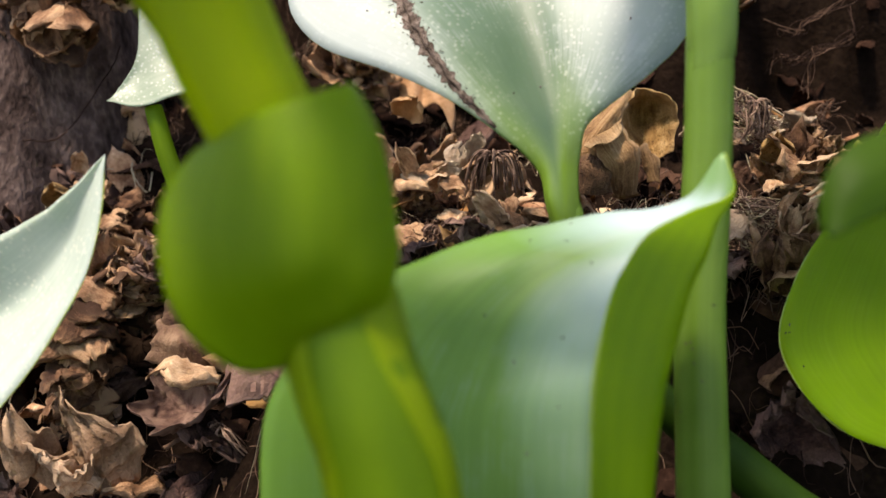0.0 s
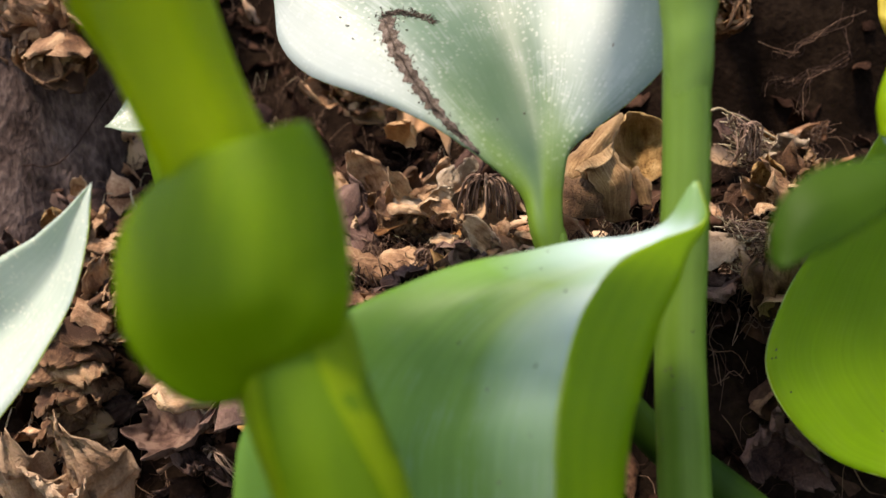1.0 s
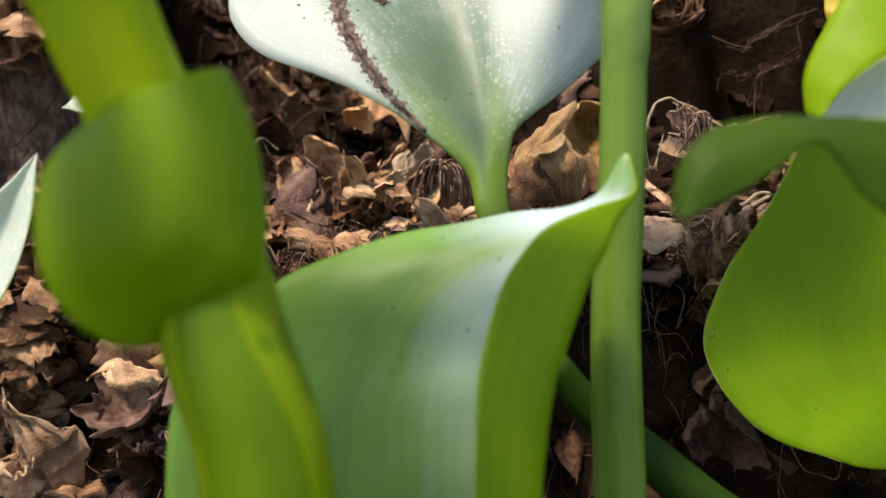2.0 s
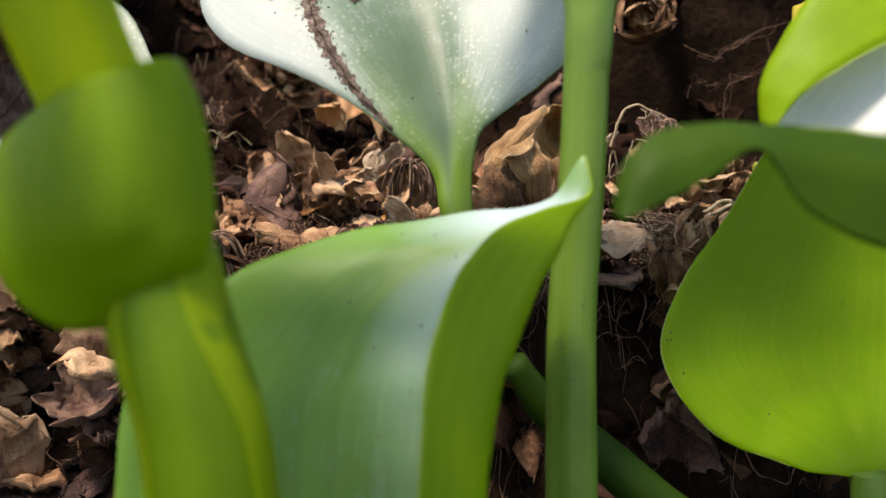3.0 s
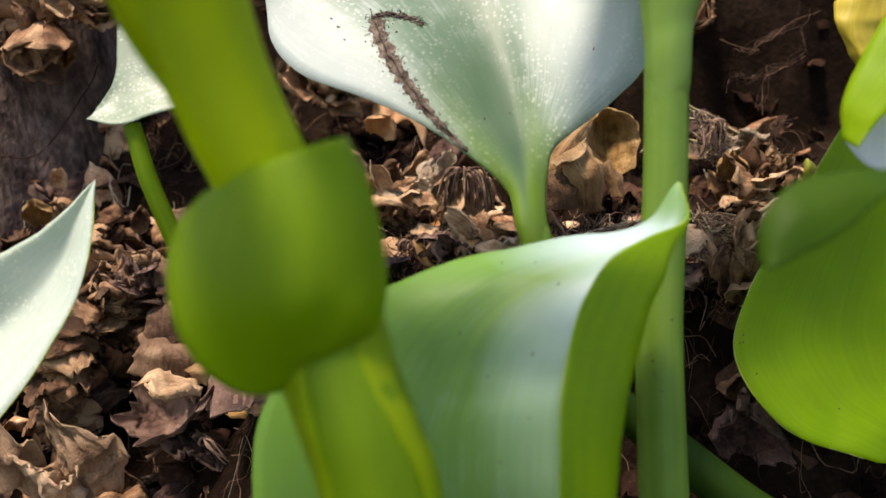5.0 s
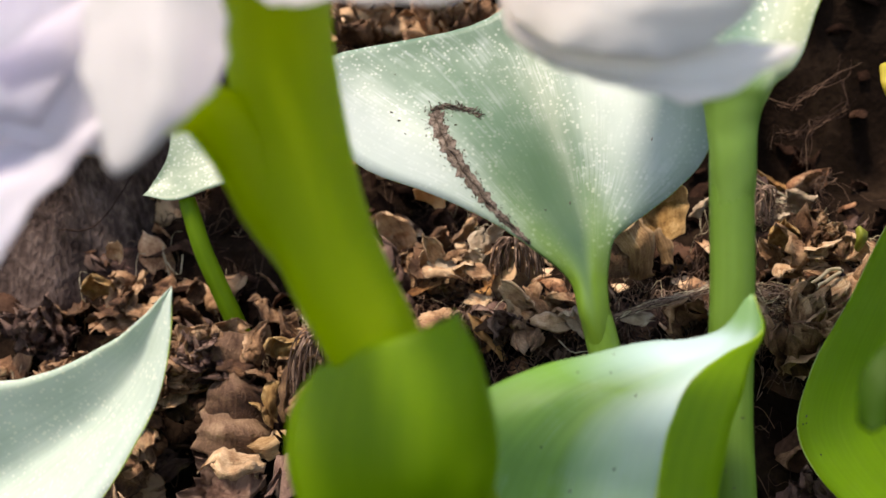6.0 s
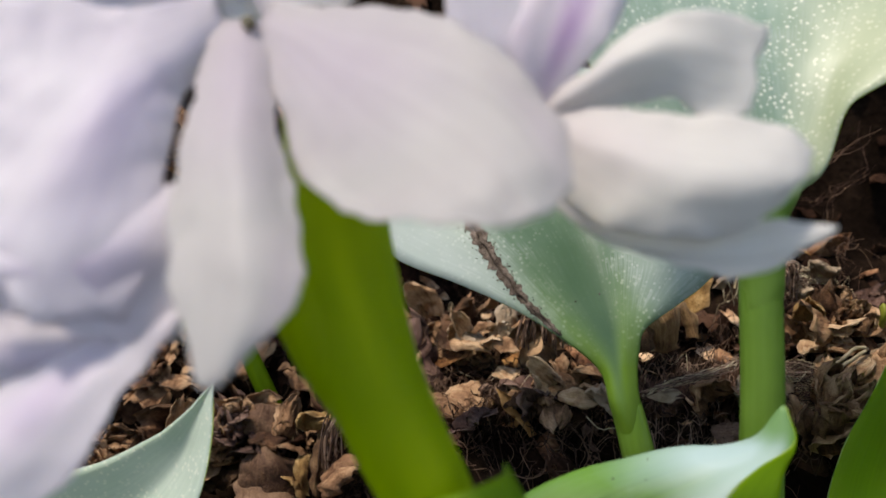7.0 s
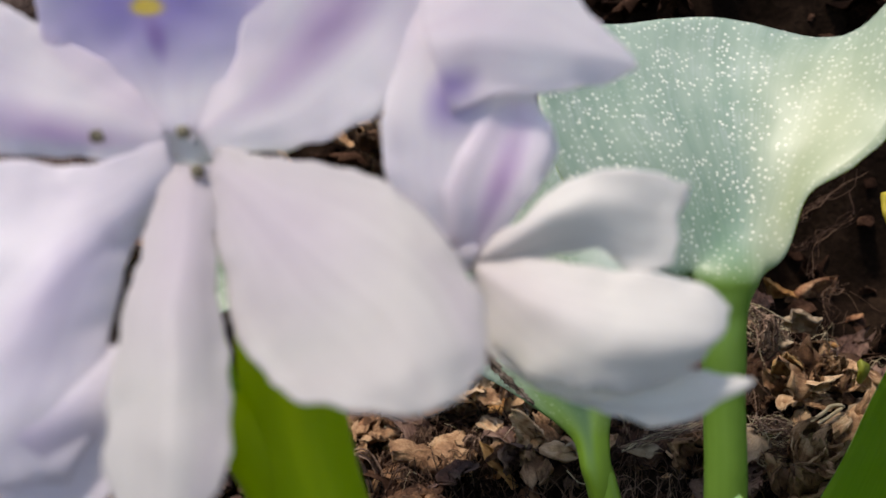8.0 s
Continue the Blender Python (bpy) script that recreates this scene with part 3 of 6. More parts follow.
LOWER_RADII = [0.0082, 0.0088, 0.0090, 0.0090, 0.0088]


def sheath_edge(turns, first):
    """Lines down the lower stem's skin, at the angles given for its top and its foot."""
    lines = []
    for top, foot in turns:
        line = []
        for i in range(first, 5):
            a = radians(top + (foot - top) * (i - first) / (4 - first))
            (x, y, z), r = LOWER[i], 1.06 * LOWER_RADII[i] / UNIT
            line.append((x + r * math.sin(a), y - r * math.cos(a), z))
        lines.append(line)
    return lines


# Pale strips for the sheath's rim and, painted in, the stem's lit edges.
for turns, first in (((-95, -92), (-60, -70), (-20, -50)), 0), (((22, 58), (56, 74), (90, 92)), 0):
    part("collar", sheet(sheath_edge(turns, first), 30, 12, 0.0002, 0.0, turns[0][0]), [COLLAR, COLLAR], flower_stalk, "pale yellow-green rim of the sheath, with the lower stem's lit edges painted in")

from mathutils import bvhtree

# ---- flowers ----
def banner_material(name, patches, base=None):
    """A petal with pigment patches, or a leaf with painted light and shade: each a centre and size along it, how it
    fades, and its colour.
    """
    mat = base or leaf_material(name, (0.88, 0.80, 0.85), (0.97, 0.92, 0.93), (1.0, 0.95, 0.97), 0.62, 0.6, 16, 0.1)
    nodes, links = mat.node_tree.nodes, mat.node_tree.links
    bsdf = nodes["Principled BSDF"]
    plain = bsdf.inputs["Base Color"].links[0].from_socket
    uv = nodes.new("ShaderNodeUVMap")
    for centre, size, stops, colour in patches:
        away = nodes.new("ShaderNodeVectorMath")
        away.operation = "SUBTRACT"
        away.inputs[1].default_value = centre
        links.new(uv.outputs[0], away.inputs[0])
        shrink = nodes.new("ShaderNodeVectorMath")
        shrink.operation = "DIVIDE"
        shrink.inputs[1].default_value = size
        links.new(away.outputs[0], shrink.inputs[0])
        far = nodes.new("ShaderNodeVectorMath")
        far.operation = "LENGTH"
        links.new(shrink.outputs[0], far.inputs[0])
        mask = ramp(nodes, links, far.outputs["Value"], [(at, (v,) * 3) for at, v in stops])
        mix = nodes.new("ShaderNodeMix")
        mix.data_type = "RGBA"
        mix.inputs[7].default_value = (*colour, 1)
        links.new(mask, mix.inputs[0])
        links.new(plain, mix.inputs[6])
        plain = mix.outputs[2]
    links.new(plain, bsdf.inputs["Base Color"])
    if base is None:
        lift = nodes.new("ShaderNodeMix")
        lift.data_type = "RGBA"
        lift.inputs[0].default_value = 0.55
        lift.inputs[7].default_value = (1, 0.97, 0.98, 1)
        links.new(plain, lift.inputs[6])
        links.new(lift.outputs[2], nodes["Translucent BSDF"].inputs[0])
    return mat


VIOLET = ((0.5, 0.52, 0), (0.72, 0.40, 1), ((0.25, 0.9), (1.0, 0.0)), (0.34, 0.25, 0.64))
BANNER = banner_material("petal_banner", (VIOLET, ((0.52, 0.33, 0), (0.07, 0.12, 1), ((0.2, 0.75), (1.0, 0.0)), (0.30, 0.14, 0.48)), ((0.5, 0.47, 0), (0.10, 0.06, 1), ((0.55, 1.0), (1.0, 0.0)), (0.80, 0.60, 0.03))))
# The cup's light and shade painted in: dark middle, pale sides.
CUP_SHADING = banner_material("waxy_leaf_cup_shading", (((0.46, 0.45, 0), (0.28, 0.38, 1), ((0.25, 0.95), (1.0, 0.0)), (0.062, 0.13, 0.07)),
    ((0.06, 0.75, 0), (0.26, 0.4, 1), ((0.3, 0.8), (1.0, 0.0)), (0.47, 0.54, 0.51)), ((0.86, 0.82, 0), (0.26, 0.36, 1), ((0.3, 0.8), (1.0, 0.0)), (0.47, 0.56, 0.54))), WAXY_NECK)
# Bluish-white sky sheen painted into the front leaf's colour; tip and edge greener.
SKY_SHEEN = banner_material("waxy_leaf_sky_sheen", (((0.56, 0.62, 0), (0.20, 0.62, 1), ((0.15, 0.85), (1.0, 0.0)), (0.47, 0.63, 0.61)), ((0.22, 0.80, 0), (0.5, 0.19, 1), ((0.3, 0.9), (1.0, 0.0)), (0.50, 0.66, 0.66)),
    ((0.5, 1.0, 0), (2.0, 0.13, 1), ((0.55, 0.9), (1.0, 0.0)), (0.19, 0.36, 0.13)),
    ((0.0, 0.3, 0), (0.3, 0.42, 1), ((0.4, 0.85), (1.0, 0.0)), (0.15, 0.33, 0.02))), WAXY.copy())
front_blade.data.materials[0] = SKY_SHEEN
stained_blade.data.materials[0] = CUP_SHADING
STREAK = banner_material("petal_streaked", (((0.6, 0.5, 0), (0.24, 0.5, 1), ((0.1, 0.8), (1.0, 0.0)), (0.56, 0.36, 0.62)), ((0.5, 0.9, 0), (0.6, 0.35, 1), ((0.1, 0.3), (1.0, 0.0)), (0.62, 0.50, 0.78))))
banner_material("petal_white", (((0.5, 0.15, 0), (0.8, 0.45, 1), ((0.2, 0.4), (1.0, 0.0)), (0.60, 0.48, 0.66)), ((0.85, 0.8, 0), (0.16, 0.25, 1), ((0.1, 0.3), (1.0, 0.0)), (0.62, 0.50, 0.60))), PETAL)
banner_material("petal_lilac", (((0.6, 0.45, 0), (0.35, 0.4, 1), ((0.2, 0.45), (1.0, 0.0)), (0.60, 0.46, 0.72)),), PETAL_LILAC)
banner_material("petal_cream", (((0.5, 0.0, 0), (0.9, 0.4, 1), ((0.2, 0.4), (1.0, 0.0)), (0.66, 0.55, 0.66)),), PETAL_CREAM)
banner_material("funnel", (((0.88, 0.72, 0), (0.34, 0.45, 1), ((0.2, 0.7), (1.0, 0.0)), (0.54, 0.58, 0.34)), ((0.4, 0.55, 0), (0.3, 0.12, 1), ((0.1, 0.6), (1.0, 0.0)), (0.20, 0.36, 0.24))), FUNNEL)
FAINT_BLUSH = banner_material("petal_faint_blush", (((0.2, 0.04, 0), (0.2, 0.19, 1), ((0.2, 0.75), (1.0, 0.0)), (0.36, 0.26, 0.60)),))
BLUSH = banner_material("petal_blush", (((0.5, 0.52, 0), (0.24, 0.16, 1), ((0.2, 0.8), (1.0, 0.0)), (0.34, 0.22, 0.58)),))


def petal(flower, guides, material=PETAL, label="", seed=0.0):
    return part("petal", sheet(guides, 40, 48, 0.00045, 0.0009, seed, 0.35, 0.0008, 0.00016), [material, material], flower, label)


open_flower = part("flower", tube([(-0.261, 0.64, 0.412), (-0.27, 0.62, 0.462), (-0.272, 0.6, 0.482), (-0.27, 0.588, 0.482), (-0.27, 0.584, 0.482)], [0.003, 0.003, 0.0036, 0.0050, 0.0010], 20, 24), PETAL_CREAM, flower_stalk, "pale lilac flower wide open, its upper petal violet with a yellow eye")
petal(open_flower, [
    [(-0.285, 0.575, 0.475), (-0.278, 0.51, 0.407), (-0.277, 0.455, 0.348), (-0.273, 0.42, 0.297), (-0.264, 0.388, 0.245), (-0.24, 0.367, 0.196)],
    [(-0.262, 0.565, 0.47), (-0.246, 0.495, 0.401), (-0.235, 0.435, 0.348), (-0.227, 0.398, 0.299), (-0.222, 0.374, 0.251), (-0.23, 0.365, 0.199)],
    [(-0.245, 0.575, 0.473), (-0.226, 0.51, 0.401), (-0.207, 0.46, 0.346), (-0.193, 0.42, 0.295), (-0.186, 0.382, 0.248), (-0.23, 0.366, 0.2)]], PETAL, "", 1)
petal(open_flower, [
    [(-0.258, 0.572, 0.457), (-0.221, 0.51, 0.392), (-0.204, 0.47, 0.341), (-0.171, 0.43, 0.304), (-0.135, 0.385, 0.292), (-0.083, 0.37, 0.285)],
    [(-0.242, 0.562, 0.469), (-0.175, 0.5, 0.416), (-0.126, 0.45, 0.375), (-0.088, 0.415, 0.344), (-0.066, 0.388, 0.316), (-0.053, 0.375, 0.288)],
    [(-0.238, 0.572, 0.487), (-0.17, 0.53, 0.467), (-0.105, 0.5, 0.446), (-0.058, 0.465, 0.413), (-0.025, 0.43, 0.356), (-0.021, 0.4, 0.308)]], PETAL, "", 2)
petal(open_flower, [
    [(-0.245, 0.576, 0.474), (-0.172, 0.561, 0.478), (-0.128, 0.552, 0.487), (-0.094, 0.546, 0.508), (-0.056, 0.54, 0.551), (-0.034, 0.537, 0.628)],
    [(-0.253, 0.573, 0.491), (-0.188, 0.558, 0.516), (-0.144, 0.549, 0.552), (-0.109, 0.543, 0.587), (-0.08, 0.537, 0.63), (-0.06, 0.534, 0.678)],
    [(-0.268, 0.576, 0.508), (-0.224, 0.563, 0.547), (-0.208, 0.557, 0.583), (-0.196, 0.554, 0.621), (-0.173, 0.549, 0.662), (-0.124, 0.54, 0.698)]], STREAK, "", 3)
petal(open_flower, [
    [(-0.298, 0.575, 0.497), (-0.346, 0.565, 0.536), (-0.376, 0.558, 0.573), (-0.377, 0.552, 0.61), (-0.385, 0.546, 0.664), (-0.345, 0.54, 0.726)],
    [(-0.271, 0.575, 0.498), (-0.281, 0.568, 0.547), (-0.289, 0.561, 0.59), (-0.293, 0.555, 0.625), (-0.293, 0.546, 0.675), (-0.288, 0.537, 0.741)],
    [(-0.245, 0.575, 0.495), (-0.213, 0.565, 0.53), (-0.187, 0.558, 0.566), (-0.175, 0.552, 0.601), (-0.191, 0.546, 0.656), (-0.235, 0.54, 0.721)]], BANNER, "violet upper petal with a yellow eye", 4)
petal(open_flower, [
    [(-0.28, 0.577, 0.513), (-0.326, 0.563, 0.555), (-0.371, 0.558, 0.583), (-0.415, 0.552, 0.611), (-0.463, 0.546, 0.64)],
    [(-0.281, 0.573, 0.493), (-0.325, 0.558, 0.498), (-0.363, 0.546, 0.506), (-0.406, 0.54, 0.518), (-0.457, 0.534, 0.543)],
    [(-0.281, 0.577, 0.474), (-0.322, 0.561, 0.475), (-0.363, 0.555, 0.476), (-0.402, 0.549, 0.479), (-0.464, 0.543, 0.482)]], STREAK, "", 5)
petal(open_flower, [
    [(-0.282, 0.576, 0.494), (-0.31, 0.53, 0.47), (-0.342, 0.51, 0.465), (-0.38, 0.49, 0.465), (-0.42, 0.47, 0.461)],
    [(-0.276, 0.57, 0.472), (-0.297, 0.5, 0.42), (-0.321, 0.46, 0.386), (-0.34, 0.44, 0.351), (-0.358, 0.42, 0.308), (-0.372, 0.41, 0.258)],
    [(-0.27, 0.576, 0.46), (-0.287, 0.54, 0.42), (-0.291, 0.5, 0.381), (-0.292, 0.475, 0.331), (-0.29, 0.455, 0.285), (-0.311, 0.44, 0.234)]], PETAL_LILAC, "", 6)
ANTHER = dry_material("anther", [(0.07, 0.06, 0.04), (0.16, 0.14, 0.09), (0.28, 0.25, 0.17)], 300, 0.9, 0.0)
for x, y, z in ((-0.258, 0.545, 0.493), (-0.329, 0.545, 0.492), (-0.249, 0.55, 0.461)):
    stamen = part("stamen", tube([(x + 0.3 * (-0.27 - x), 0.585, z + 0.3 * (0.485 - z)), (x + 0.1 * (-0.27 - x), 0.565, z), (x, y + 0.004, z)], [0.0004, 0.0003, 0.0003], 10, 8), PETAL_LILAC, open_flower)
    part("anther", tube([(x - 0.003, y, z - 0.004), (x, y - 0.001, z), (x + 0.003, y, z + 0.005)], [0.0004, 0.0011, 0.0013, 0.0004], 10, 10), ANTHER, stamen, "grey-brown tip of the stamen")

side_flower = part("flower", tube([(-0.023, 0.545, 0.381), (-0.056, 0.56, 0.406), (-0.113, 0.575, 0.428), (-0.197, 0.585, 0.427)], [0.0024, 0.0028, 0.003, 0.003], 12, 12), PETAL_LILAC, flower_stalk, "white and pale lilac flower seen from the side")
petal(side_flower, [
    [(-0.024, 0.545, 0.38), (0.027, 0.52, 0.381), (0.076, 0.5, 0.372), (0.116, 0.49, 0.362), (0.145, 0.486, 0.352), (0.162, 0.485, 0.337)],
    [(-0.024, 0.54, 0.376), (0.023, 0.495, 0.345), (0.07, 0.475, 0.325), (0.109, 0.47, 0.316), (0.134, 0.473, 0.313), (0.152, 0.48, 0.32)],
    [(-0.025, 0.545, 0.372), (-0.014, 0.52, 0.319), (0.013, 0.5, 0.292), (0.058, 0.49, 0.28), (0.099, 0.485, 0.28), (0.137, 0.48, 0.3)]], PETAL_CREAM, "", 7)
petal(side_flower, [
    [(-0.024, 0.55, 0.374), (-0.001, 0.53, 0.313), (0.041, 0.52, 0.291), (0.083, 0.51, 0.287), (0.134, 0.5, 0.292), (0.177, 0.491, 0.282)],
    [(-0.025, 0.55, 0.372), (-0.006, 0.525, 0.305), (0.032, 0.515, 0.279), (0.077, 0.505, 0.27), (0.126, 0.497, 0.274), (0.177, 0.49, 0.281)],
    [(-0.026, 0.55, 0.37), (-0.012, 0.53, 0.309), (0.019, 0.52, 0.278), (0.065, 0.51, 0.261), (0.112, 0.502, 0.252), (0.177, 0.491, 0.28)]], PETAL_CREAM, "", 8)
petal(side_flower, [
    [(-0.025, 0.545, 0.383), (0.011, 0.525, 0.413), (0.059, 0.51, 0.442), (0.1, 0.5, 0.443), (0.141, 0.5, 0.433)],
    [(-0.023, 0.54, 0.382), (0.018, 0.51, 0.398), (0.061, 0.5, 0.413), (0.099, 0.5, 0.406), (0.128, 0.5, 0.4)],
    [(-0.02, 0.545, 0.379), (0.024, 0.53, 0.381), (0.071, 0.52, 0.384), (0.099, 0.51, 0.367), (0.121, 0.502, 0.371)]], PETAL_CREAM, "", 9)
petal(side_flower, [
    [(-0.027, 0.545, 0.383), (-0.08, 0.536, 0.423), (-0.097, 0.529, 0.468), (-0.092, 0.526, 0.513), (-0.072, 0.522, 0.56), (-0.048, 0.519, 0.613)],
    [(-0.025, 0.543, 0.385), (-0.045, 0.529, 0.435), (-0.044, 0.522, 0.479), (-0.038, 0.519, 0.522), (-0.032, 0.515, 0.566), (-0.026, 0.515, 0.619)],
    [(-0.022, 0.545, 0.385), (0.017, 0.538, 0.425), (0.043, 0.533, 0.466), (0.029, 0.529, 0.504), (0.007, 0.526, 0.558), (-0.004, 0.522, 0.612)]], BLUSH, "lilac petal with a violet patch", 10)
petal(side_flower, [
    [(-0.039, 0.52, 0.496), (-0.003, 0.51, 0.505), (0.035, 0.505, 0.504), (0.074, 0.502, 0.511), (0.102, 0.5, 0.523)],
    [(-0.054, 0.51, 0.543), (-0.011, 0.5, 0.547), (0.031, 0.498, 0.541), (0.07, 0.498, 0.533), (0.103, 0.5, 0.524)],
    [(-0.061, 0.505, 0.599), (-0.009, 0.5, 0.617), (0.042, 0.498, 0.605), (0.071, 0.498, 0.565), (0.103, 0.5, 0.526)]], FAINT_BLUSH, "", 11)

petal(side_flower, [
    [(-0.028, 0.545, 0.377), (-0.044, 0.53, 0.408), (-0.045, 0.522, 0.443), (-0.026, 0.52, 0.478), (-0.003, 0.52, 0.499)],
    [(-0.027, 0.545, 0.378), (-0.019, 0.53, 0.412), (-0.01, 0.522, 0.442), (0.005, 0.52, 0.472), (0.019, 0.52, 0.498)],
    [(-0.026, 0.545, 0.377), (0.005, 0.53, 0.406), (0.023, 0.522, 0.432), (0.033, 0.52, 0.458), (0.038, 0.52, 0.486)]], STREAK, "", 16)

left_flower = part("flower", tube([(-0.271, 0.5, 0.272), (-0.296, 0.49, 0.284), (-0.309, 0.47, 0.288)], [0.003, 0.0028, 0.0024], 10, 12), PETAL_LILAC, flower_stalk, "pale lilac flower drooping to the side")
petal(left_flower, [
    [(-0.283, 0.475, 0.328), (-0.316, 0.46, 0.315), (-0.353, 0.44, 0.305), (-0.385, 0.43, 0.299), (-0.422, 0.42, 0.297)],
    [(-0.277, 0.46, 0.283), (-0.309, 0.44, 0.283), (-0.345, 0.42, 0.273), (-0.375, 0.41, 0.27), (-0.411, 0.4, 0.268)],
    [(-0.282, 0.465, 0.22), (-0.311, 0.45, 0.222), (-0.339, 0.43, 0.228), (-0.366, 0.42, 0.242), (-0.41, 0.41, 0.244)]], PETAL_LILAC, "", 12)
petal(left_flower, [
    [(-0.278, 0.47, 0.268), (-0.281, 0.455, 0.238), (-0.292, 0.445, 0.215), (-0.311, 0.435, 0.187), (-0.331, 0.425, 0.152), (-0.359, 0.415, 0.127), (-0.406, 0.4, 0.113)],
    [(-0.292, 0.465, 0.264), (-0.316, 0.445, 0.224), (-0.342, 0.43, 0.194), (-0.36, 0.42, 0.171), (-0.384, 0.41, 0.15), (-0.419, 0.4, 0.133)],
    [(-0.305, 0.47, 0.261), (-0.346, 0.455, 0.221), (-0.375, 0.445, 0.202), (-0.4, 0.435, 0.188), (-0.419, 0.425, 0.173), (-0.445, 0.41, 0.162)]], PETAL_LILAC, "", 13)
petal(left_flower, [
    [(-0.309, 0.48, 0.237), (-0.36, 0.47, 0.239), (-0.408, 0.46, 0.245), (-0.455, 0.45, 0.251)],
    [(-0.312, 0.475, 0.226), (-0.36, 0.46, 0.217), (-0.404, 0.45, 0.219), (-0.449, 0.44, 0.225)],
    [(-0.318, 0.48, 0.218), (-0.37, 0.47, 0.2), (-0.402, 0.46, 0.195), (-0.456, 0.45, 0.195)]], PETAL_LILAC, "", 14)
petal(left_flower, [
    [(-0.337, 0.56, 0.441), (-0.391, 0.55, 0.431), (-0.439, 0.54, 0.426), (-0.498, 0.53, 0.421)],
    [(-0.338, 0.56, 0.396), (-0.387, 0.54, 0.385), (-0.434, 0.53, 0.376), (-0.492, 0.52, 0.372)],
    [(-0.339, 0.56, 0.351), (-0.393, 0.55, 0.338), (-0.44, 0.54, 0.329), (-0.499, 0.53, 0.327)]], PETAL_LILAC, "", 15)

# ---- dirt on the cupped leaf ----
def strand(points, r0, r1, along=10, sides=5, wobble=0.0, seed=0.0):
    """One thin fibre as loose verts and faces, in world places."""
    line = spline(points, along)
    verts, faces = [], []
    for i, v in enumerate(line):
        way = (line[min(i + 1, along - 1)] - line[max(i - 1, 0)]).normalized()
        side = way.orthogonal().normalized()
        other = way.cross(side)
        r = r0 + (r1 - r0) * i / (along - 1)
        if wobble:
            v = v + wobble * noise.noise_vector(v * 300 + Vector((seed, 7, 0)))
        for k in range(sides):
            a = 2 * math.pi * k / sides
            verts.append(v + r * (math.cos(a) * side + math.sin(a) * other))
    for i in range(along - 1):
        for k in range(sides):
            q = (k + 1) % sides
            faces.append((i * sides + k, i * sides + q, (i + 1) * sides + q, (i + 1) * sides + k))
    return verts, faces


def joined(name, pieces, material, parent=None):
    """Many loose pieces in one mesh."""
    verts, faces = [], []
    for v, f in pieces:
        n = len(verts)
        verts += [tuple(q) for q in v]
        faces += [tuple(n + k for k in face) for face in f]
    mesh = bpy.data.meshes.new(name)
    base = offset(parent) if parent else Vector()
    mesh.from_pydata([tuple(Vector(v) - base) for v in verts], [], faces)
    for m in material if isinstance(material, (list, tuple)) else (material,):
        mesh.materials.append(m)
    for poly in mesh.polygons:
        poly.use_smooth = True
    ob = new(name, mesh)
    ob.parent = parent
    return ob


blade_tree = bvhtree.BVHTree.FromPolygons([stained_blade.data.vertices[i].co + offset(stained_leaf) for i in range(len(stained_blade.data.vertices))],
                                           [tuple(p.vertices) for p in stained_blade.data.polygons])


def on_blade(v, lift=0.0006):
    """The place on the cupped leaf's face that lies behind v along the plan's depth."""
    way = (pt(0, 1, 0) - pt(0, 0, 0)).normalized()
    hit = blade_tree.ray_cast(v - way * 0.1, way)
    return hit[0] - way * lift if hit[0] else v


streak = [on_blade(v) for v in spline([pt(*q) for q in [(-0.064, 1.22, 0.377), (-0.05, 1.22, 0.331), (-0.026, 1.22, 0.285), (0.007, 1.22, 0.236), (0.04, 1.22, 0.198), (0.072, 1.22, 0.166)]], 34)]
crest = [on_blade(v) for v in spline([pt(*q) for q in [(-0.068, 1.25, 0.382), (-0.042, 1.25, 0.386), (-0.016, 1.25, 0.38), (0.007, 1.25, 0.37)]], 18)]
dirt = [strand(streak, 0.0003, 0.0002, 70, 6, 0.0007, 1), strand(crest, 0.0003, 0.0002, 30, 6, 0.0009, 4)]
crust, cells = [], []
for i, v in enumerate(spline(streak, 90)):
    wide = 0.0034 * (1 - 0.8 * (i / 89) ** 1.5) * (0.75 + 0.7 * noise.noise(Vector((i * 0.33, 2, 0))))
    for j in range(5):
        off = (j - 2) / 2 * wide * (1 + 0.5 * noise.noise(Vector((i * 0.7, j * 3.1, 1))))
        crust.append(on_blade(v + Vector((0.8 * off, 0, 0.6 * off)), 0.0001 if j in (0, 4) else 0.0003 + 0.0004 * noise.noise(Vector((i * 0.9, j * 1.7, 5)))))
        if i and j:
            a = 5 * i + j
            cells.append((a - 6, a - 5, a, a - 1))
dirt.append((crust, cells))
for k in range(800):
    on_streak = k % 5 > 0
    line = streak if on_streak else crest
    at = int((random.random() ** 1.3 if on_streak else random.random()) * (len(line) - 1))
    wide = 0.0019 * (1 - 0.85 * (at / len(line)) ** 2) if on_streak else 0.0009
    way = Vector((random.gauss(0.5, 0.8), 0, random.gauss(-0.6, 0.8))).normalized()
    long = random.uniform(0.0001, 0.0004) if k % 50 else random.uniform(0.0006, 0.0016)
    u = on_blade(line[at] + Vector((random.gauss(0, wide), 0, random.gauss(0, 0.5 * wide))), 0.0001)
    dirt.append(strand([u, on_blade(u + way * long * 0.5, 0.0003), on_blade(u + way * long, 0.0001)], random.uniform(0.00008, 0.00028), 0.00008, 5, 4, 0.0003, k))
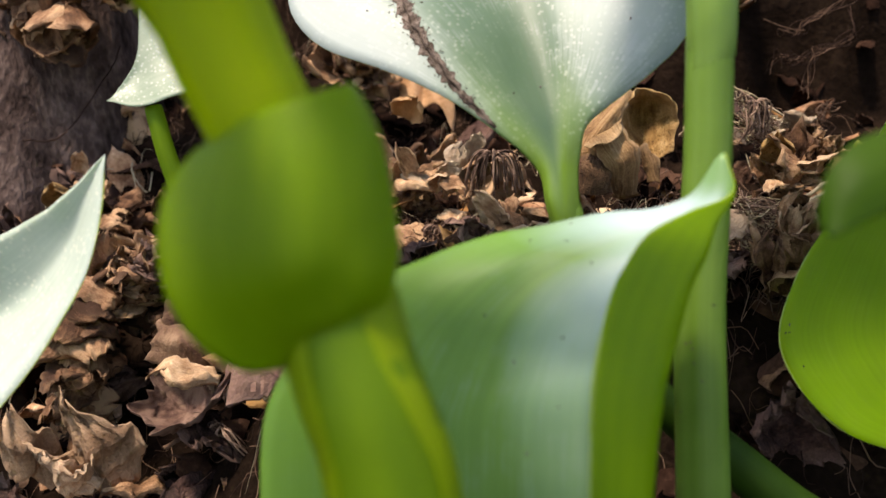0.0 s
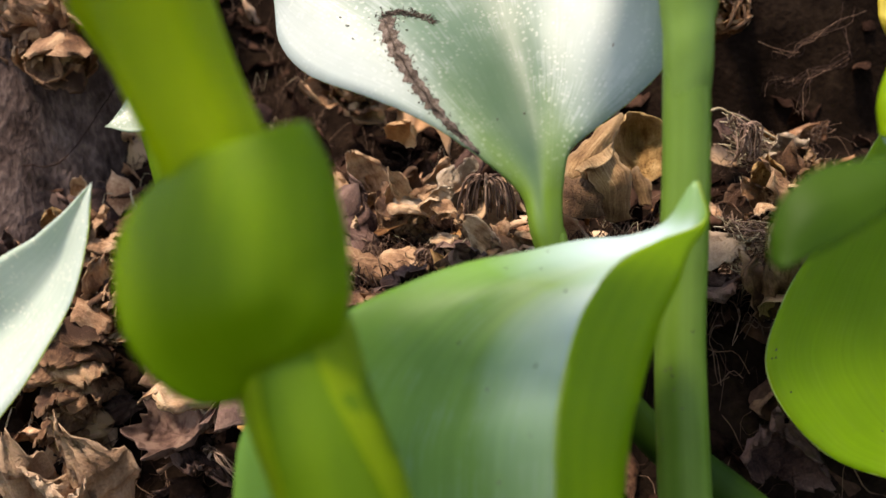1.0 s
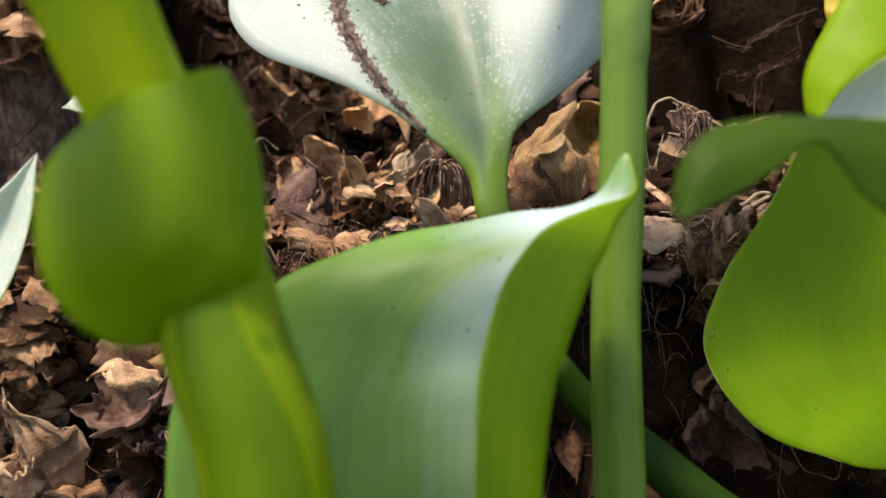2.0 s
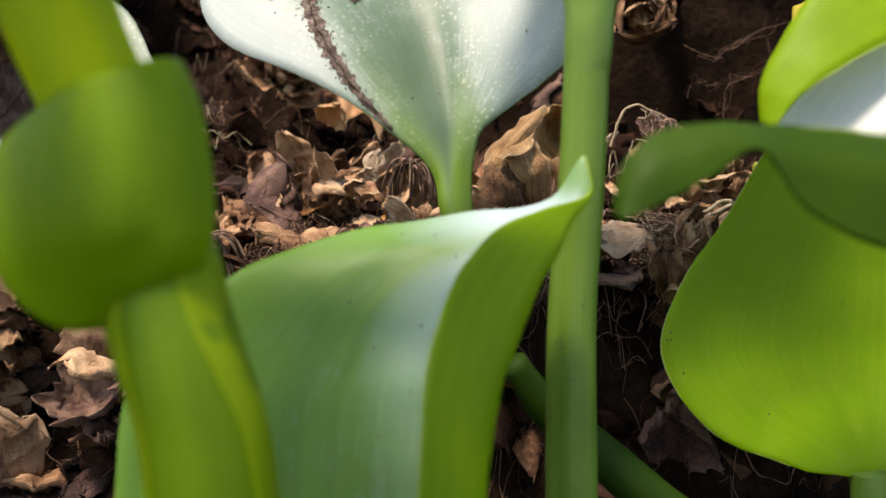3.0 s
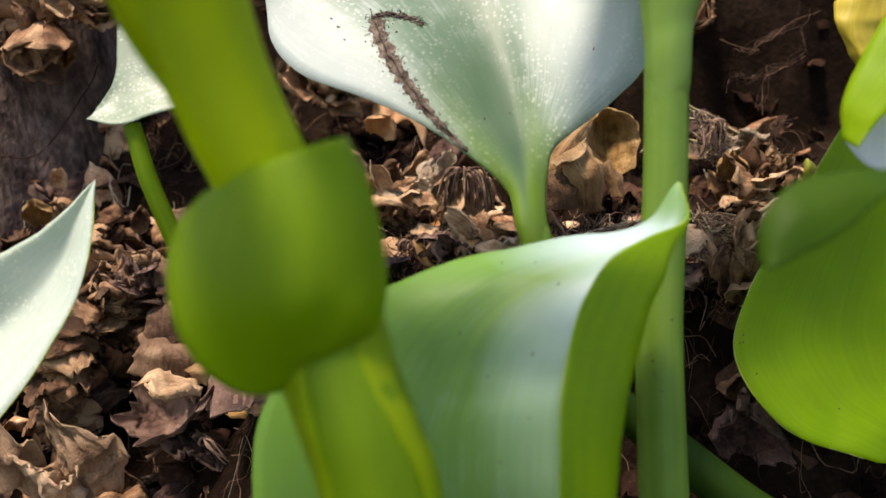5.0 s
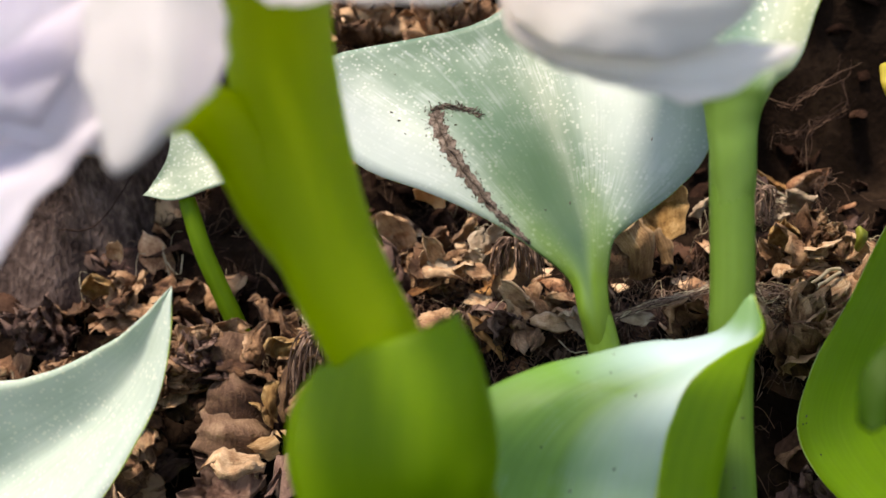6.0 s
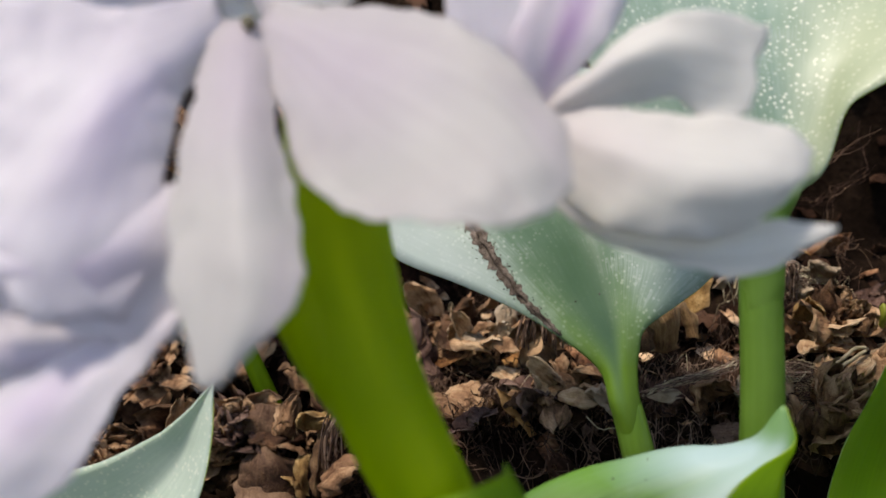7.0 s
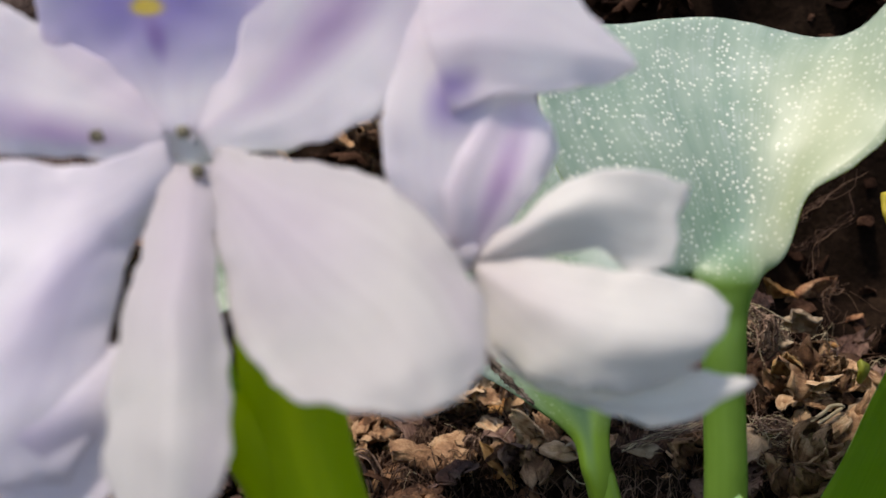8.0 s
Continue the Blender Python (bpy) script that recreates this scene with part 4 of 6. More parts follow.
for k in range(70):
    u = on_blade(crest[random.randrange(len(crest))] + Vector((random.gauss(0, 0.0007), 0, random.gauss(0.0002, 0.0006))), 0.0002)
    way = Vector((random.gauss(0.3, 0.8), 0, random.gauss(0, 0.6))).normalized() * random.uniform(0.0006, 0.0022)
    dirt.append(strand([u, on_blade(u + way * 0.5, 0.0007), on_blade(u + way, 0.0003)], random.uniform(0.00012, 0.0003), 0.00008, 6, 4, 0.0005, k))
for k in range(9):
    u = on_blade(pt(*random.choice([(-0.107, 1.27, 0.351), (-0.123, 1.27, 0.396), (0.015, 1.24, 0.335), (0.044, 1.2, 0.278), (0.108, 1.19, 0.2), (0.221, 1.17, 0.221), (0.283, 1.15, 0.266)])) + Vector((random.gauss(0, 0.008), 0, random.gauss(0, 0.006))), 0.0002)
    way = Vector((random.gauss(0, 1), 0, random.gauss(0, 1))).normalized() * random.uniform(0.0002, 0.0006)
    dirt.append(strand([u - way, u, u + way], 0.0002, 0.00015, 4, 5))


def specks(plant, blade, places, count, seed):
    """Small dark specks that stick to a leaf's face."""
    rnd = random.Random(seed)
    tree = bvhtree.BVHTree.FromPolygons([v.co + offset(plant) for v in blade.data.vertices], [tuple(p.vertices) for p in blade.data.polygons])
    way = (pt(0, 1, 0) - pt(0, 0, 0)).normalized()
    for k in range(count):
        v = pt(*places[k % len(places)]) + (Vector((rnd.gauss(0, 0.006), 0, rnd.gauss(0, 0.006))) if k >= len(places) else Vector())
        hit = tree.ray_cast(v - way * 0.1, way)
        if hit[0]:
            turn = Vector((rnd.gauss(0, 1), 0, rnd.gauss(0, 1))).normalized() * rnd.uniform(0.00015, 0.0004)
            u = hit[0] - way * 0.0001
            joined("speck", [strand([u - turn, u, u + turn], 0.0002, 0.00015, 4, 6)], STAIN, plant)


specks(front_leaf, front_blade, [(0.094, 0.9, 0.009), (0.131, 0.9, 0.009), (0.111, 0.85, -0.151), (0.071, 0.87, -0.113), (0.043, 0.88, -0.068), (0.119, 0.85, -0.088), (0.081, 0.85, -0.198)], 9, 3)
specks(broad_leaf, broad_blade, [(0.48, 1.2, -0.118), (0.486, 1.2, -0.117), (0.64, 1.22, -0.222), (0.769, 1.25, -0.056)], 6, 4)
specks(funnel_leaf, [c for c in funnel_leaf.children if c.name.startswith("stalk")][0], [(0.29, 1.0, -0.109), (0.292, 1.0, -0.117), (0.314, 1.0, -0.065), (0.284, 1.0, -0.194), (0.303, 1.0, -0.155)], 7, 5)
tagged(joined("dirt_streak", dirt, STAIN, stained_leaf), "crumbly brown streak of dirt stuck to the leaf", kind="stuff")


# ---- litter ----
def papery_material(name, colours, vary=0.3, pits=0.0, rough=0.8, passing=0.12, rim=0.35, fibre=0.3, size=1.0):
    """Dry papery plant matter: fibres along it, blotches, rims painted pale for wear and caught light and, where given,
    small pits; size is the piece's length in its mesh.
    """
    mat, nodes, links, bsdf = node_material(name)

    def math_node(kind, a, b, c=None):
        node = nodes.new("ShaderNodeMath")
        node.operation = kind
        for slot, value in enumerate((a, b, c)):
            if isinstance(value, (int, float)):
                node.inputs[slot].default_value = value
            elif value is not None:
                links.new(value, node.inputs[slot])
        return node.outputs[0]

    uv = nodes.new("ShaderNodeUVMap")
    sized = nodes.new("ShaderNodeMapping")
    sized.inputs["Scale"].default_value = (1 / size,) * 3
    links.new(nodes.new("ShaderNodeTexCoord").outputs["Object"], sized.inputs[0])
    place = sized.outputs[0]
    drawn = nodes.new("ShaderNodeMapping")
    drawn.inputs["Scale"].default_value = (22, 2.2, 1)
    links.new(uv.outputs[0], drawn.inputs[0])
    textures = []
    for source, scale, detail in ((drawn.outputs[0], 1.0, 4.0), (place, 2.4, 4.0), (place, 34.0, 3.0)):
        t = nodes.new("ShaderNodeTexNoise")
        t.inputs["Scale"].default_value, t.inputs["Detail"].default_value = scale, detail
        links.new(source, t.inputs["Vector"])
        textures.append(t.outputs[0])
    lines, blotch, grain = textures
    relief = math_node("MULTIPLY_ADD", lines, fibre, math_node("MULTIPLY", grain, 0.25))
    piece = nodes.new("ShaderNodeObjectInfo").outputs["Random"]
    total = math_node("ADD", math_node("MULTIPLY_ADD", blotch, 0.8, relief), math_node("MULTIPLY_ADD", piece, vary, 0.1 - vary / 2 - fibre / 2 - 0.125))
    n = len(colours) - 1
    colour = ramp(nodes, links, total, [(0.30 + 0.40 * i / n, c) for i, c in enumerate(colours)])
    if pits:
        cell = nodes.new("ShaderNodeTexVoronoi")
        cell.inputs["Scale"].default_value = 17.0
        links.new(place, cell.inputs["Vector"])
        hole = ramp(nodes, links, cell.outputs["Distance"], [(0.18, (0, 0, 0)), (0.45, (1, 1, 1))])
        relief = math_node("MULTIPLY_ADD", hole, pits, relief)
        dark = nodes.new("ShaderNodeMix")
        dark.data_type = "RGBA"
        dark.inputs[6].default_value = (*[0.62 * v for v in colours[0]], 1)
        links.new(math_node("MULTIPLY_ADD", hole, 0.45, 0.55), dark.inputs[0])
        links.new(colour, dark.inputs[7])
        colour = dark.outputs[2]
    split = nodes.new("ShaderNodeSeparateXYZ")
    links.new(uv.outputs[0], split.inputs[0])
    side = math_node("ABSOLUTE", math_node("MULTIPLY_ADD", split.outputs[0], 2.0, -1.0), 0)
    edge = math_node("MAXIMUM", math_node("POWER", side, 7.0), math_node("POWER", split.outputs[1], 9.0))
    worn_lit = nodes.new("ShaderNodeMix")
    worn_lit.data_type = "RGBA"
    worn_lit.inputs[7].default_value = (*[min(1.0, 1.25 * v + 0.03) for v in colours[-1]], 1)
    links.new(math_node("MULTIPLY", edge, rim), worn_lit.inputs[0])
    links.new(colour, worn_lit.inputs[6])
    colour = worn_lit.outputs[2]
    links.new(colour, bsdf.inputs["Base Color"])
    bsdf.inputs["Roughness"].default_value = rough
    bsdf.inputs["Specular IOR Level"].default_value = 0.25
    bump = nodes.new("ShaderNodeBump")
    bump.inputs["Strength"].default_value, bump.inputs["Distance"].default_value = 1.0, 0.0024
    links.new(relief, bump.inputs["Height"])
    links.new(bump.outputs[0], bsdf.inputs["Normal"])
    thin = nodes.new("ShaderNodeBsdfTranslucent")
    links.new(colour, thin.inputs[0])
    blend = nodes.new("ShaderNodeMixShader")
    blend.inputs[0].default_value = passing
    links.new(bsdf.outputs[0], blend.inputs[1])
    links.new(thin.outputs[0], blend.inputs[2])
    links.new(blend.outputs[0], nodes["Material Output"].inputs[0])
    return mat


PAPER_BROWN = papery_material("brown_papery_scale", [(0.05, 0.022, 0.011), (0.15, 0.072, 0.036), (0.32, 0.175, 0.092), (0.54, 0.34, 0.19)], 0.42, rim=0.12)
PAPER_TAN = papery_material("tan_papery_scale", [(0.15, 0.075, 0.036), (0.38, 0.21, 0.11), (0.60, 0.385, 0.22), (0.76, 0.55, 0.35)], 0.3, rim=0.2)
PAPER_BUFF = papery_material("buff_pitted_scale", [(0.19, 0.105, 0.058), (0.38, 0.24, 0.145), (0.58, 0.41, 0.27)], 0.15, 0.0, 0.85, 0.06, 0.25, 0.25)
PAPER_OCHRE = papery_material("ochre_pitted_scale", [(0.18, 0.088, 0.028), (0.40, 0.225, 0.08), (0.60, 0.39, 0.17)], 0.12, 0.5, 0.8, 0.2, 0.5, 0.08)
PAPER_PLUM = papery_material("dark_fibrous_scale", [(0.020, 0.0095, 0.0075), (0.062, 0.031, 0.024), (0.135, 0.075, 0.056), (0.24, 0.15, 0.11)], 0.3, 0.0, 0.85, 0.05, 0.25, 0.4)
PAPER_ORANGE = papery_material("thin_orange_scale", [(0.30, 0.14, 0.05), (0.50, 0.28, 0.12), (0.68, 0.43, 0.22)], 0.1, 0.0, 0.65, 0.3, 0.5, 0.1)
PAPER_RUSSET = papery_material("russet_rough_scale", [(0.05, 0.024, 0.012), (0.15, 0.08, 0.04), (0.30, 0.18, 0.09)], 0.2, 0.25, 0.85, 0.08, 0.3, 0.3, 0.016)
PAPER_UMBER = papery_material("umber_broad_scale", [(0.025, 0.012, 0.008), (0.075, 0.038, 0.022), (0.15, 0.085, 0.05), (0.26, 0.165, 0.10)], 0.2, 0.0, 0.8, 0.05, 0.2, 0.3, 0.03)
PAPER_GOLD = papery_material("ochre_freckled_scale", [(0.08, 0.038, 0.014), (0.25, 0.135, 0.045), (0.40, 0.235, 0.085), (0.55, 0.36, 0.16)], 0.12, 0.3, 0.8, 0.15, 0.5, 0.3, 0.013)
PAPER_FAWN = papery_material("fawn_torn_scale", [(0.08, 0.038, 0.016), (0.22, 0.12, 0.052), (0.37, 0.22, 0.10), (0.54, 0.36, 0.19)], 0.15, 0.0, 0.8, 0.15, 0.6, 0.5, 0.03)
PAPER_CREAM = papery_material("bleached_scale", [(0.28, 0.19, 0.12), (0.48, 0.36, 0.245), (0.66, 0.54, 0.39)], 0.15, 0.0, 0.8, 0.15, 0.3, 0.2)


def shell(front, n, m, thick=0.014):
    """Closes a grid of n by m places into a thin shell; gives verts, faces and a mark along it for each vert."""
    count = n * m
    back = [p + Vector((0, thick, 0.1 * thick)) for p in front]
    faces = []
    for i in range(m - 1):
        for j in range(n - 1):
            a, b, c, d = i * n + j, i * n + j + 1, (i + 1) * n + j + 1, (i + 1) * n + j
            faces += [(a, b, c, d), (count + d, count + c, count + b, count + a)]
    rim = [j for j in range(n)] + [i * n + n - 1 for i in range(1, m)] + [(m - 1) * n + j for j in range(n - 2, -1, -1)] + [i * n for i in range(m - 2, 0, -1)]
    for a, b in zip(rim, rim[1:] + rim[:1]):
        faces.append((a, count + a, count + b, b))
    marks = [(j / (n - 1), i / (m - 1)) for i in range(m) for j in range(n)]
    return front + back, faces, marks * 2


def ridged(p, seed):
    return 0.5 - 1.6 * abs(noise.noise(p + Vector((seed * 5.3, seed * 1.9, 0))))


def scale_data(seed, width=0.5, cup=0.9, bend=0.6, roll=1.0, point=0.5, pleat=0.04, crumple=0.1, torn=0.3, n=15, m=16):
    """A dead papery scale, one unit long, its foot at the origin and its tip up: cupped, bent, creased, torn, its sides rolled."""
    rnd = random.Random(seed)
    cup, bend = cup * rnd.uniform(0.6, 1.4), bend * rnd.uniform(0.4, 1.5)
    hook = rnd.uniform(-1.6, 2.0)
    rolls = (roll * rnd.uniform(-0.6, 1.6), roll * rnd.uniform(-0.6, 1.6))
    folds, phase, skew, twist = rnd.uniform(2.5, 6.5), rnd.uniform(0, 6), rnd.uniform(-0.35, 0.35), rnd.uniform(-0.7, 0.7)
    front = []
    y = z = 0.0
    for i in range(m):
        v = i / (m - 1)
        lean = bend * v + hook * max(0.0, v - 0.6)
        if i:
            y, z = y - math.sin(lean) / (m - 1), z + math.cos(lean) / (m - 1)
        half = width * (0.5 + 0.5 * math.sin(math.pi * (0.05 + 0.62 * v))) * ((1 - point) * max(0.08, 1 - v ** 7) ** 0.5 + point * max(0.03, 1 - v ** 1.7))
        for j in range(n):
            u = -1 + 2 * j / (n - 1)
            x = d = 0.0
            for k in range(8):
                w = u * (k + 0.5) / 8
                a = cup * w + rolls[u > 0] * 5 * max(0.0, abs(w) - 0.55) ** 2 * (1 if w > 0 else -1)
                x, d = x + math.cos(a) * u / 8, d + math.sin(a) * u / 8
            tear = noise.noise(Vector((u * 1.5, seed * 3.3, 0))) + 0.5 * noise.noise(Vector((u * 4.5, seed * 1.3, 4)))
            stretch = 1 + torn * tear * v
            out = half * d - pleat * math.cos(folds * math.pi * (u + 0.25 * math.sin(3 * v + phase)) + phase) * (0.3 + 0.7 * v)
            side = Vector((v * 4.0, seed * 2.1, 9 if u > 0 else 3))
            edge = 1 + torn * (0.7 * noise.noise(side) + 0.45 * noise.noise(side * 3.1))
            p = Vector((half * x * edge + skew * v * v, y * stretch - out * math.cos(lean) + twist * v * half * x, z * stretch - out * math.sin(lean)))
            c = crumple * (ridged(p * 2.0, seed) + 0.6 * ridged(p * 5.0, seed + 3) + 0.3 * ridged(p * 11, seed + 5))
            front.append(p + Vector((0.5 * c, -c, 0.4 * c)) + 0.7 * crumple * noise.noise_vector(p * 2.5 + Vector((seed, 0, 0))))
    return shell(front, n, m)


def calyx_data(seed, lobes=5, deep=1.6, crumple=0.2, n=56, m=16):
    """A dead cup one unit in radius, its foot at the origin and its mouth up, the rim drawn out into uneven points."""
    rnd = random.Random(seed)
    teeth = [(2 * math.pi * (k + rnd.uniform(-0.25, 0.25)) / lobes, rnd.uniform(0.5, 1.2), rnd.uniform(0.25, 0.5)) for k in range(lobes)]
    front = []
    for i in range(m):
        v = i / (m - 1)
        for j in range(n):
            phi = 2 * math.pi * j / (n - 1)
            around = Vector((math.cos(phi), math.sin(phi), 0))
            tooth = max(tall * max(0.0, 1 - abs((phi - at + math.pi) % (2 * math.pi) - math.pi) / wide) for at, tall, wide in teeth)
            reach = 0.84 + 0.28 * tooth + 0.16 * noise.noise(around * 1.7 + Vector((seed, 0, 0))) + 0.05 * noise.noise(around * 7 + Vector((seed, 3, 0)))
            a = v * reach * deep
            r = math.sin(min(a, 1.7)) * (1 + 0.34 * tooth * v + 0.2 * noise.noise(around * 1.3 + Vector((0, seed, 0)))) + 0.5 * tooth * max(0.0, v - 0.8)
            p = Vector((r * math.cos(phi), r * math.sin(phi), (1 - math.cos(a)) * 1.1))
            c = crumple * (1.4 * ridged(p * 1.5, seed) + 0.7 * ridged(p * 4, seed + 2) + 0.35 * ridged(p * 9, seed + 4))
            front.append(p + p.normalized() * c if p.length > 0.01 else p)
    return shell(front, n, m, 0.02)


def paper_mesh(name, data, material):
    verts, faces, marks = data
    mesh = bpy.data.meshes.new(name)
    mesh.from_pydata([tuple(v) for v in verts], [], faces)
    layer = mesh.uv_layers.new(name="UVMap")
    for loop in mesh.loops:
        layer.data[loop.index].uv = marks[loop.vertex_index]
    mesh.materials.append(material)
    for poly in mesh.polygons:
        poly.use_smooth = True
    return mesh


def kinds(count, seed, material, **shape):
    return [paper_mesh("husk", scale_data(seed + k, **shape), material) for k in range(count)]


BROWN = kinds(8, 10, PAPER_BROWN, width=0.42, cup=1.0, bend=0.7, point=0.5, crumple=0.13)
BROAD = kinds(8, 30, PAPER_BROWN, width=0.62, cup=0.9, bend=0.6, point=0.3, roll=1.4, crumple=0.15, torn=0.4)
TANS = kinds(8, 50, PAPER_TAN, width=0.5, cup=1.1, bend=0.8, point=0.55, roll=1.3, crumple=0.11)
PLUM = kinds(8, 70, PAPER_PLUM, width=0.6, cup=1.0, bend=0.7, point=0.35, crumple=0.2, pleat=0.06, torn=0.5)
BUFFS = kinds(6, 90, PAPER_BUFF, width=0.58, cup=1.5, bend=0.35, point=0.8, roll=0.3, pleat=0.04, crumple=0.16, torn=0.2, n=18, m=18)
OCHRE = kinds(4, 110, PAPER_OCHRE, width=0.62, cup=1.1, bend=0.6, point=0.1, roll=0.8, crumple=0.08)
CREAM = kinds(4, 130, PAPER_CREAM, width=0.42, cup=1.0, bend=0.6, point=0.3, roll=1.5, crumple=0.12)
ORANGES = kinds(2, 150, PAPER_ORANGE, width=0.6, cup=0.8, bend=0.9, point=0.2, roll=1.8, crumple=0.06)
WRAPS = kinds(6, 170, PAPER_TAN, width=0.85, cup=1.4, bend=0.3, point=0.25, roll=0.9, pleat=0.06, crumple=0.1, torn=0.35)
WRAPS_BROWN = kinds(6, 180, PAPER_BROWN, width=0.85, cup=1.4, bend=0.3, point=0.25, roll=0.9, pleat=0.06, crumple=0.11, torn=0.35)
BULGES = kinds(5, 200, PAPER_BROWN, width=0.85, cup=1.8, bend=1.5, point=0.15, roll=0.1, pleat=0.025, crumple=0.06, torn=0.15)
CALYX = paper_mesh("calyx", calyx_data(241, 5, 1.6), PAPER_PLUM)


def lying(place, size, lean, turn, roll=0.0, squash=1.0):
    """A pose for a litter piece: it leans towards the viewer's side by lean, faces turn, rolls about its length."""
    return Matrix.Translation(place) @ Euler((radians(lean), 0, radians(turn))).to_matrix().to_4x4() @ Euler((0, radians(roll), 0)).to_matrix().to_4x4() @ Matrix.Diagonal((size, size * squash, size, 1))


def scrap(name, mesh, m, label, category, group):
    ob = new(name, mesh)
    ob.matrix_basis = m
    return tagged(ob, label, category, group)


def on_soil(x, y, sink=0.0):
    return Vector((x, y, soil(x, y) - sink))


def crown(q, size, count, lean, turn, meshes, seed, opening=(85, 12), tall=0.55, label="dead brown plant crown of layered papery scales in the litter", roll=0.0):
    """A dead crown: layers of papery scales that wrap a core, the outer ones spread."""
    rnd = random.Random(seed)
    head = thing("seed_head", pt(*q), label, "seed head", "dead crowns in the litter")
    head.rotation_euler = (radians(lean), radians(roll), radians(turn))
    for k in range(count):
        v = k / (count - 1)
        a = 2.39996 * k + rnd.uniform(-0.25, 0.25)
        out = opening[0] + (opening[1] - opening[0]) * v ** 0.8 + rnd.uniform(-9, 9)
        ob = new("scale", meshes[rnd.randrange(len(meshes))])
        ob.parent = head
        m = Matrix.Translation((0.16 * size * (1 - v) * math.cos(a), 0.16 * size * (1 - v) * math.sin(a), size * tall * (v - 0.4)))
        m = m @ Euler((0, 0, a - math.pi / 2)).to_matrix().to_4x4() @ Euler((-radians(out), 0, rnd.uniform(-0.25, 0.25))).to_matrix().to_4x4()
        s = size * (0.72 - 0.22 * v) * rnd.uniform(0.85, 1.15)
        ob.matrix_basis = m @ Matrix.Diagonal((s, s, s, 1))
    return head


# Crowns where they stand in the heap: plan place, size, scales, lean, turn, scales' kind.
for k, (q, size, count, lean, turn, meshes) in enumerate((
        ((-0.63, 1.72, -0.07), 0.027, 26, 62, 35, WRAPS[:3] + WRAPS_BROWN),
        ((-0.80, 1.72, -0.12), 0.028, 24, 40, 10, WRAPS_BROWN), ((-0.53, 1.72, -0.06), 0.028, 18, 40, -20, PLUM + BROAD[:2]),
        ((0.575, 1.43, -0.02), 0.026, 18, 10, -20, TANS + BROWN[:3]), ((0.655, 1.54, 0.14), 0.018, 18, 35, 20, TANS[:3] + BROWN), ((0.60, 1.46, 0.02), 0.017, 16, 30, 40, BROWN),
        ((-0.215, 2.05, 0.42), 0.030, 26, 50, 20, BROAD + WRAPS_BROWN), ((-0.06, 1.78, 0.075), 0.020, 20, 45, 20, BROAD), ((-0.31, 1.66, -0.01), 0.022, 20, 30, 40, BROWN + TANS[:2]),
        ((-0.243, 2.25, 0.76), 0.036, 24, 30, 30, BROAD), ((-0.014, 2.25, 0.754), 0.038, 24, 25, -10, BROAD), ((0.58, 1.85, 0.53), 0.028, 26, 60, 10, BULGES),
        ((0.642, 2.38, 1.13), 0.038, 24, 50, 0, BROAD + TANS), ((1.03, 2.3, 1.075), 0.038, 22, 40, 0, BROWN + TANS), ((-0.93, 1.85, 0.0), 0.022, 20, 50, 0, PLUM))):
    crown(q, size, count, lean, turn, meshes, 100 + k)
crown((-0.69, 1.63, -0.16), 0.026, 40, 168, 12, WRAPS_BROWN + BULGES[:2], 140, (78, 48), 2.1, "long dead crown of drooping overlapping papery scales")
# A cluster of swollen crowns that hangs over the bark.
for k, (q, size, count, lean, turn, roll) in enumerate((((-0.87, 1.92, 0.60), 0.042, 16, 120, -10, 10), ((-0.74, 1.9, 0.63), 0.040, 16, 115, 20, -10), ((-0.82, 1.88, 0.50), 0.030, 16, 135, 0, 0))):
    crown(q, size, count, lean, turn, BULGES, 300 + k, (60, 10), 0.5, "swollen brown crown hanging over the bark", roll)

# A clump of large cupped ochre scales beside the dirt-streaked leaf's stalk.
clump = thing("seed_head", pt(0.36, 1.62, 0.09), "clump of large cupped ochre scales, one edge torn and rolled over", "seed head", "dead crowns in the litter")
